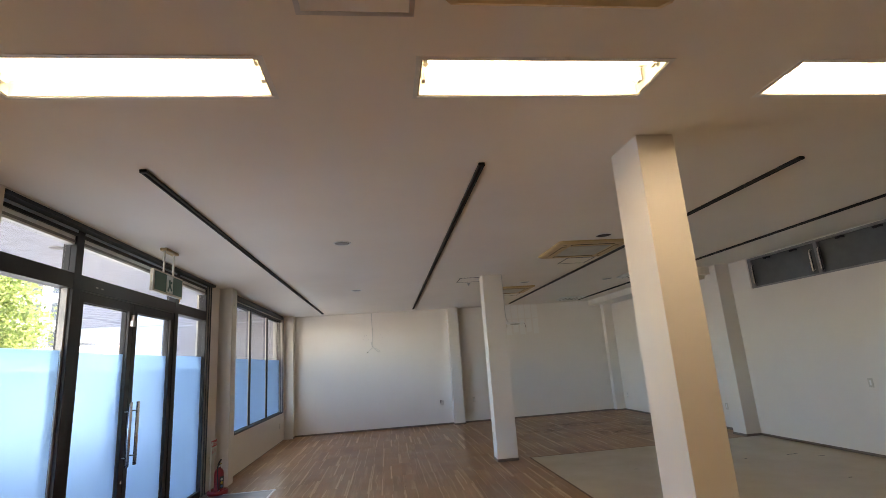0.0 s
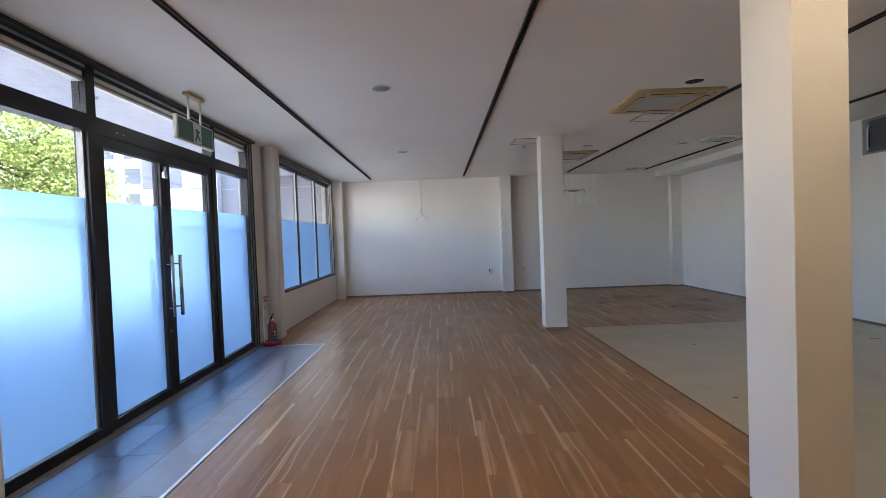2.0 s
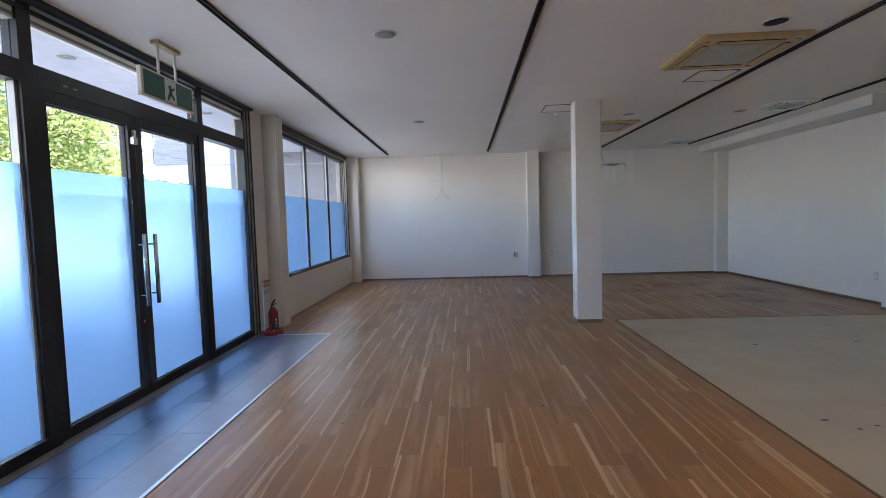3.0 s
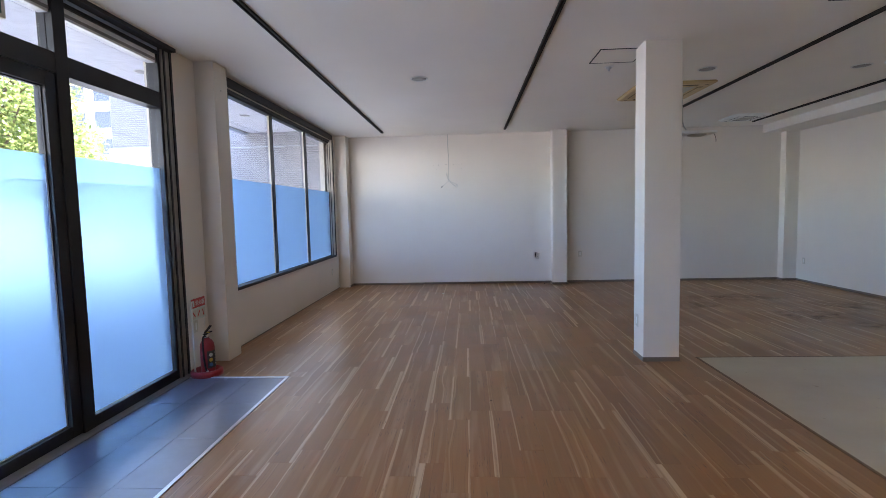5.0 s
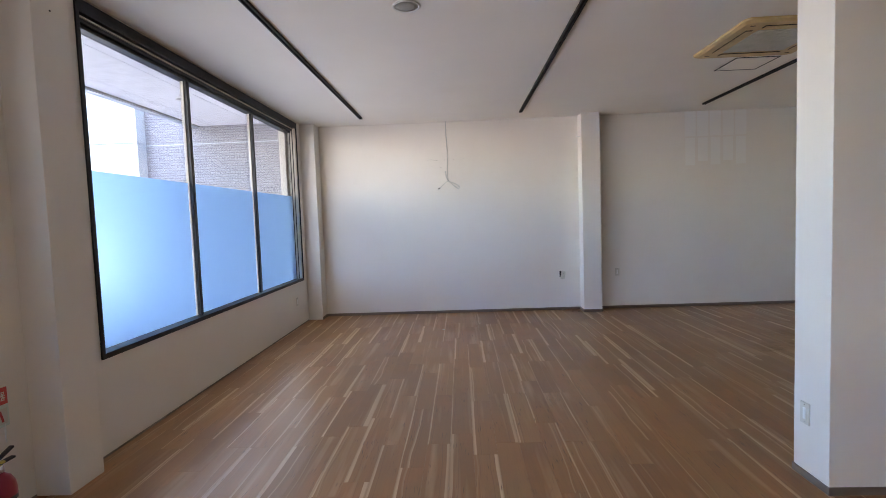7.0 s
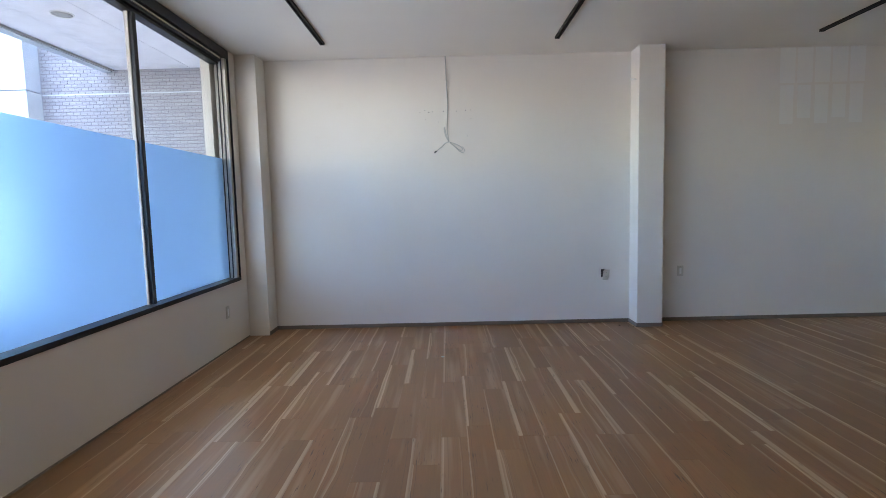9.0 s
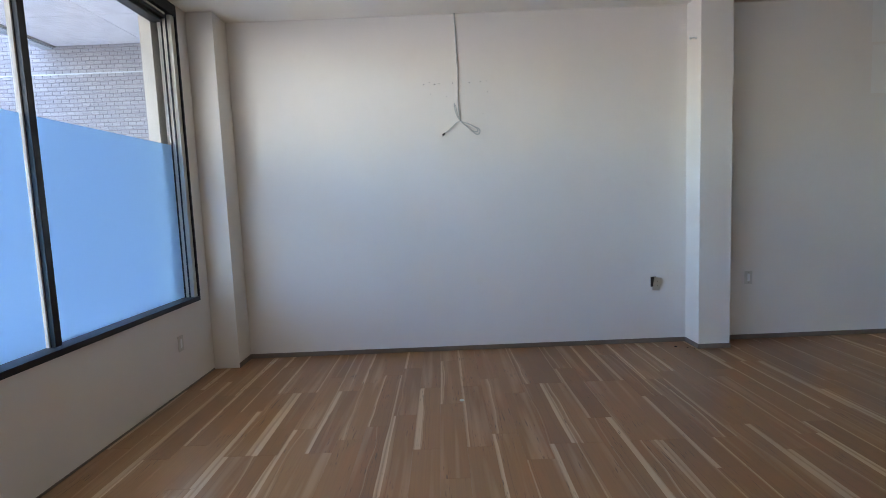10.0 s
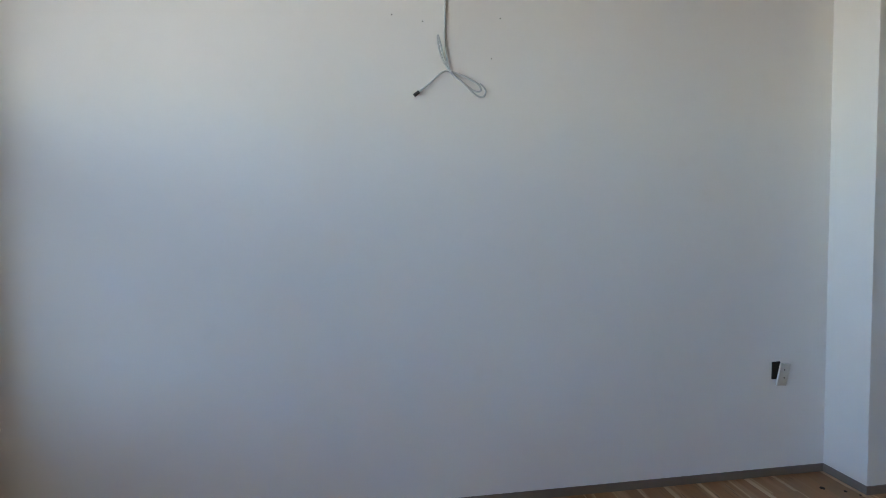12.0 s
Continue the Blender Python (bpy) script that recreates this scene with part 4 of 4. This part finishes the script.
bmesh.ops.transform(bm, matrix=Matrix.Translation((0.19, 0, 0)), verts=bm.verts)
part("dish", bm, M_GRILLE, br, "shallow grey dish under the board", True)
part("cable", cord([(0.012, -0.08, 0.85), (0.016, -0.08, 0.4), (0.02, -0.085, 0.12), (0.05, -0.10, 0.03)], 0.006), M_CORD, br, "", True)
part("cable_end", cord([(0.31, 0.02, 0.026), (0.35, 0.02, 0.02), (0.375, 0.02, -0.03), (0.38, 0.02, -0.07)], 0.0025), M_GASKET, br, "", True)
# fixing on the end-wall pilaster
hook = thing("wall_hook", "small white hook on the pilaster", "hook", at=(1.695, 12.93, 2.66))
part("hook", cord([(0, 0, 0.0), (-0.03, 0, 0.008), (-0.05, 0.01, 0.0), (-0.055, 0.015, 0.02)], 0.006), M_WHITE, hook, "", True)

# crumbs and marks on the floors
for x, y, r in ((-0.425, 11.93, 0.016),):
    ob = part("paper_scrap", lathe([(r, 0), (r * 1.1, 0.003), (r * 0.4, 0.008)], 9, (x, y, 0.0005)), M_PALE)
    tagged(ob, "small white scrap lying on the floor", "litter", "floor litter")
for x, y, r in ((1.535, 12.945, 0.013), (1.62, 12.90, 0.008), (1.66, 12.86, 0.006), (-0.75, 4.6, 0.008), (0.75, 4.9, 0.008), (0.2, 6.9, 0.006)):
    ob = part("dirt_crumb", lathe([(r, 0), (r * 0.9, r * 0.3), (r * 0.3, r * 0.55)], 7, (x, y, 0.0005)), M_DARK)
    tagged(ob, "dark crumb of dirt lying on the plank floor", "litter", "floor litter")
for x, y, w in ((3.3, 6.55, 0.05), (4.4, 6.6, 0.05), (4.9, 6.5, 0.04), (2.62, 4.55, 0.05), (2.9, 4.45, 0.03), (2.75, 4.4, 0.025), (5.55, 6.5, 0.16), (5.8, 6.25, 0.1), (4.3, 4.6, 0.05), (3.1, 3.9, 0.04), (5.2, 5.2, 0.05)):
    part("scuff_mark", box(x, x + w, y, y + 0.022, 0.004, 0.0048), M_LABEL, kitchen_floor, "dark scuff")

def floor_stain(x, y, sx, sy, z, mat, owner):
    bm = bmesh.new()
    bmesh.ops.create_circle(bm, cap_ends=True, segments=28, radius=1.0)
    ob = part("floor_stain", bm, mat, owner, "dried dark spill")
    ob.location, ob.scale = (x, y, z), (sx, sy, 1)
    return ob


for x, y, sx, sy in ((4.55, 9.8, 0.7, 0.45), (4.3, 11.2, 0.9, 0.4), (5.4, 10.4, 0.6, 0.5), (3.4, 10.6, 0.5, 0.35), (5.0, 9.2, 0.5, 0.3)):
    floor_stain(x, y, sx, sy, 0.0006, M_STAIN, floor)

# ---- outside ----
structure("ground", box(-220, 220, -220, 220, -0.9, -0.25), M_ASPHALT, "asphalt ground reaching to the horizon", "ground")
structure("pavement", box(-6.8, X0 - 0.3, -12, 14.34, -0.25, -0.02, 0.01), M_PAVE, "pale concrete pavement before the shop front", "pavement")

canopy = thing("canopy", "white panelled canopy over the shop front", "canopy")
CZ, CX = 3.46, -5.30
bm = bmesh.new()
for x0, x1 in ((-4.03, X0 - 0.222), (CX + 0.12, -4.038)):
    for k in range(6):
        y0 = -4 + 3.6 * k
        add_box(bm, x0, x1, y0, min(y0 + 3.594, 14.89), CZ, CZ + 0.02)
part("soffit", bm, M_SOFFIT, canopy, "pale soffit panels")
part("fascia", box(CX, CX + 0.12, -4, 14.89, CZ - 0.035, CZ + 0.35), M_PANEL, canopy, "white metal fascia")
part("edge_strip", box(CX + 0.12, CX + 0.15, -4, 14.89, CZ - 0.02, CZ), M_FRAME2, canopy, "dark drip edge")
part("roof", box(CX + 0.12, X0 - 0.222, -4, 14.89, CZ + 0.022, CZ + 0.3), M_PANEL, canopy)
for y in (0.6, 3.65, 6.7, 9.78, 12.85):
    downlight(-4.32, y, GREYDISC, "round white downlight under the canopy", 0.11, CZ)


# unseen storeys added over the shop to keep the sun off the pavement
structure("shade_block_high", box(X0 - 0.22, X1 + 0.2, Y0 - 0.2, 14.88, 3.62, 11.6), M_PANEL, "plain pale unseen storeys, added to block the sun", "wall")
structure("shade_block_front", box(X0 - 0.221, X0 - 0.02, Y0 - 0.2, 14.88, 3.001, 3.619), M_PANEL, "plain pale unseen wall, added below the sun-blocking storeys", "wall")


def brick_wall(name, x0, x1, y, z0, z1, label, singles):
    """Running bond of small facing bricks 0.095 x 0.040, bed joints 10 mm and recessed."""
    w = structure(name, box(x0, x1, y, y + 0.3, z0, z1), M_MORTAR, label, "wall")
    L, Hb, J, JH = 0.095, 0.040, 0.005, 0.010
    unit = bpy.data.meshes.new("brick")
    b = bmesh.new()
    add_box(b, 0, L, -0.006, 0.004, 0, Hb, 0.0)
    b.to_mesh(unit)
    b.free()
    unit.materials.append(M_BRICK)
    rest = bmesh.new()
    rows = int((z1 - z0) / (Hb + JH))
    count = 0
    for r in range(rows):
        z = z0 + r * (Hb + JH)
        x = x0 - (L + J) / 2 * (r % 2)
        while x < x1 - 0.02:
            a, c = max(x, x0), min(x + L, x1)
            full = c - a > L - 0.001
            near = 2.05 < z < 3.45 and full and count < 300 and singles
            if near:
                ob = new("brick", unit)
                ob.parent = w
                ob.location = (a, y, z)
                count += 1
            elif c - a > 0.02:
                vs = [rest.verts.new(v) for v in ((a, y - 0.006, z), (c, y - 0.006, z), (c, y - 0.006, z + Hb), (a, y - 0.006, z + Hb), (a, y, z), (c, y, z), (c, y, z + Hb), (a, y, z + Hb))]
                for f in ((0, 1, 2, 3), (0, 4, 5, 1), (3, 2, 6, 7), (0, 3, 7, 4), (1, 5, 6, 2)):
                    rest.faces.new([vs[i] for i in f])
            x += L + J
    tagged(part("bricks", rest, M_BRICK, w), kind="stuff")
    return w


brick_wall("wall_brick", -6.25, X0 - 0.3, 14.9, -0.02, 5.2, "grey-beige facing brick wall closing off the pavement", True)
structure("trim_brick", box(-6.25, X0 - 0.3, 14.885, 14.892, 3.115, 3.13), M_PANEL, "thin pale joint band in the brick wall", "trim")
clad = thing("clad_pier", "white metal clad pier beside the brick wall", "wall")
for k, (z0, z1) in enumerate(((-0.25, 1.2), (1.21, 3.14), (3.15, 4.95), (4.96, 6.9))):
    part("panel", box(-7.25, -6.251, 14.63, 15.2, z0, z1, 0.004), M_PANEL, clad)
bw = brick_wall("wall_brick_upper", -8.50, -7.255, 14.8, 3.18, 6.9, "grey brick upper wall over a white band", False)
structure("trim_band", box(-8.55, -7.255, 14.75, 18.0, 2.82, 3.175), M_PANEL, "white band under the brick upper wall", "trim")


def apartment():
    ob = thing("apartment_building", "distant white apartment building with dark windows", "building", at=(-39, 57, -0.25))
    part("wall", box(-9, 9, 0, 8, 0, 18), M_RENDER, ob)
    part("roof", box(-9.3, 9.3, -0.3, 8.3, 18, 18.4), M_PANEL, ob)
    for f in range(6):
        for k in range(6):
            x, z = -8 + 2.9 * k, 0.25 + 2.9 * f
            w = part("window", box(x - 0.08, x + 1.88, -0.06, 0.02, z - 0.08, z + 1.88), M_PANEL, ob)
            part("pane", box(x, x + 1.8, -0.075, -0.05, z, z + 1.8), M_WINDOW, w)
        part("balcony", box(-9, 9, -0.9, -0.061, 2.9 * f + 2.4, 2.9 * f + 2.65), M_PANEL, ob)
    return ob


apartment()


def tree(x, y, height, radius, seed, label):
    r = random.Random(seed)
    ob = thing("tree", label, "tree", "street trees", (x, y, -0.25))
    bm = bmesh.new()
    add_rod(bm, (0, 0, 0), (0.1, 0.05, height * 0.35), 0.17, 0.12, 10)
    add_rod(bm, (0.1, 0.05, height * 0.35), (0.0, 0.1, height * 0.8), 0.12, 0.04, 8)
    part("trunk", bm, M_BARK, ob)
    tips = []
    for k in range(14):
        a, h0 = r.uniform(0, 6.28), height * r.uniform(0.28, 0.7)
        l = radius * r.uniform(0.55, 0.95)
        tip = (l * math.cos(a), l * math.sin(a), h0 + l * r.uniform(0.25, 0.8))
        part("limb", rod((0.08, 0.05, h0), tip, 0.05, 0.012, 6), M_BARK, ob)
        tips.append(Vector(tip))
    clumps = []
    for tip in tips:
        for k in range(9):
            clumps.append(tip * r.uniform(0.55, 1.05) + Vector((r.gauss(0, 0.45), r.gauss(0, 0.45), r.gauss(0.1, 0.45))))
    clumps += [Vector((r.gauss(0, radius * 0.35), r.gauss(0, radius * 0.35), height * r.uniform(0.55, 1.0))) for k in range(60)]
    verts, faces = [], []
    for c in clumps:
        for k in range(80):
            p = c + Vector((r.gauss(0, 0.28), r.gauss(0, 0.28), r.gauss(0, 0.2)))
            u = Vector((r.gauss(0, 1), r.gauss(0, 1), r.gauss(0, 0.6))).normalized()
            v = u.cross(Vector((r.gauss(0, 1), r.gauss(0, 1), r.gauss(0, 1)))).normalized()
            s = r.uniform(0.05, 0.10)
            i = len(verts)
            verts += [p - u * s, p + v * s * 0.5, p + u * s, p - v * s * 0.5]
            faces.append((i, i + 1, i + 2, i + 3))
    me = bpy.data.meshes.new("crown")
    me.from_pydata([tuple(v) for v in verts], [], faces)
    me.materials.append(M_LEAF)
    crown = new("crown", me)
    crown.parent = ob
    return ob


tree(-13.2, 16.6, 7.6, 2.6, 11, "leafy street tree in full sun")
tree(-14.5, 12.6, 8.2, 2.9, 12, "leafy street tree in full sun")
tree(-16.0, 20.5, 7.2, 2.6, 13, "smaller leafy street tree further off")

# ---- entrance tiles and planks ----
TL, TW, TJ = 0.60, 0.30, 0.003
tile_mesh = bpy.data.meshes.new("tile")
b = box(0, TW - TJ, 0, TL - TJ, -0.003, 0.002)
b.to_mesh(tile_mesh)
b.free()
tile_mesh.materials.append(M_TILE)
nx = math.ceil((MX - X0) / TW)
ny = math.ceil((MY1 - MY0) / TL)
for i in range(nx):
    for j in range(ny):
        x1 = MX - i * TW
        y1 = MY1 - j * TL
        x0, y0 = max(x1 - TW, X0 + 0.0), max(y1 - TL, MY0)
        if x1 - x0 < 0.02 or y1 - y0 < 0.02:
            continue
        if x1 - x0 > TW - 0.001 and y1 - y0 > TL - 0.001:
            ob = new("tile", tile_mesh)
            ob.location = (x0, y0, 0)
            ob.parent = entrance_floor
        else:
            part("tile", box(x0, x1 - TJ, y0, y1 - TJ, -0.003, 0.002), M_TILE, entrance_floor)
part("threshold", box(X0 - 0.19, X0 - 0.001, DOOR0, DOOR1, -0.0029, 0.003), M_FRAME2, entrance_floor, "dull metal threshold")

PW, PL, PJ = PLANK_W, 0.914, 0.0004
rnd = random.Random(3)
plank_mesh = bpy.data.meshes.new("plank")
b = bmesh.new()
def slab(bm, x0, x1, y0, y1):
    e = 0.0003
    v = [bm.verts.new(p) for p in ((x0, y0, -0.0015), (x1, y0, -0.0015), (x1, y1, -0.0015), (x0, y1, -0.0015), (x0 + e, y0 + e, 0), (x1 - e, y0 + e, 0), (x1 - e, y1 - e, 0), (x0 + e, y1 - e, 0))]
    layer = bm.loops.layers.uv["UVMap"]
    for f in ((4, 5, 6, 7), (0, 1, 5, 4), (1, 2, 6, 5), (2, 3, 7, 6), (3, 0, 4, 7)):
        for loop in bm.faces.new([v[i] for i in f]).loops:
            loop[layer].uv = (loop.vert.co.x - x0, loop.vert.co.y - y0)


b.loops.layers.uv.new("UVMap")
slab(b, 0, PW - PJ, 0, PL - PJ)
b.to_mesh(plank_mesh)
b.free()
plank_mesh.materials.append(M_PLANK)
rest = bmesh.new()
rest.loops.layers.uv.new("UVMap")
count = 0
ncol = math.ceil((X1 - X0) / PW)
for i in range(ncol):
    xa = X0 + i * PW
    xb = min(xa + PW, X1)
    off = (i * 0.3047 + rnd.choice((0, 0.15, 0.45))) % PL
    j = 0
    y = Y0 - off
    while y < Y1:
        ya, yb = max(y, Y0), min(y + PL, Y1)
        y += PL
        for (a, c, d, e) in ((xa, xb, ya, yb),):
            spans = [(d, e)]
            if a < MX + 0.03 and c > X0:          # entrance tiles
                cut = (MY0, MY1 + 0.028)
                if c <= MX + 0.03 + 1e-6 or a < MX + 0.028:
                    spans = [(p, min(q, cut[0])) for p, q in spans if p < cut[0]] + [(max(p, cut[1]), q) for p, q in spans if q > cut[1]]
                    extra = [(max(p, cut[0]), min(q, cut[1])) for p, q in ((d, e),) if min(q, cut[1]) - max(p, cut[0]) > 0.01 and c > MX + 0.028]
                    for p, q in extra:
                        slab(rest, MX + 0.029, c - PJ, p, q - PJ)
            if c > KX - 0.018:                    # kitchen vinyl
                left = [(p, q) for p, q in spans]
                spans = [(max(p, KY + 0.018), q) for p, q in left if q > KY + 0.018]
                if a < KX - 0.02:
                    for p, q in left:
                        if p < KY + 0.018:
                            slab(rest, a, KX - 0.0185, p, min(q, KY + 0.018) - PJ)
            for p, q in spans:
                if q - p < 0.01:
                    continue
                if q - p > PL - 0.001 and c - a > PW - 0.001 and -2.2 < a < 1.9 and 2.2 < p < 13 and count < 300:
                    ob = new("plank", plank_mesh)
                    ob.location = (a, p, 0)
                    ob.parent = floor
                    count += 1
                else:
                    slab(rest, a, c - PJ, p, q - PJ)
tagged(part("planks", rest, M_PLANK, floor), kind="stuff")
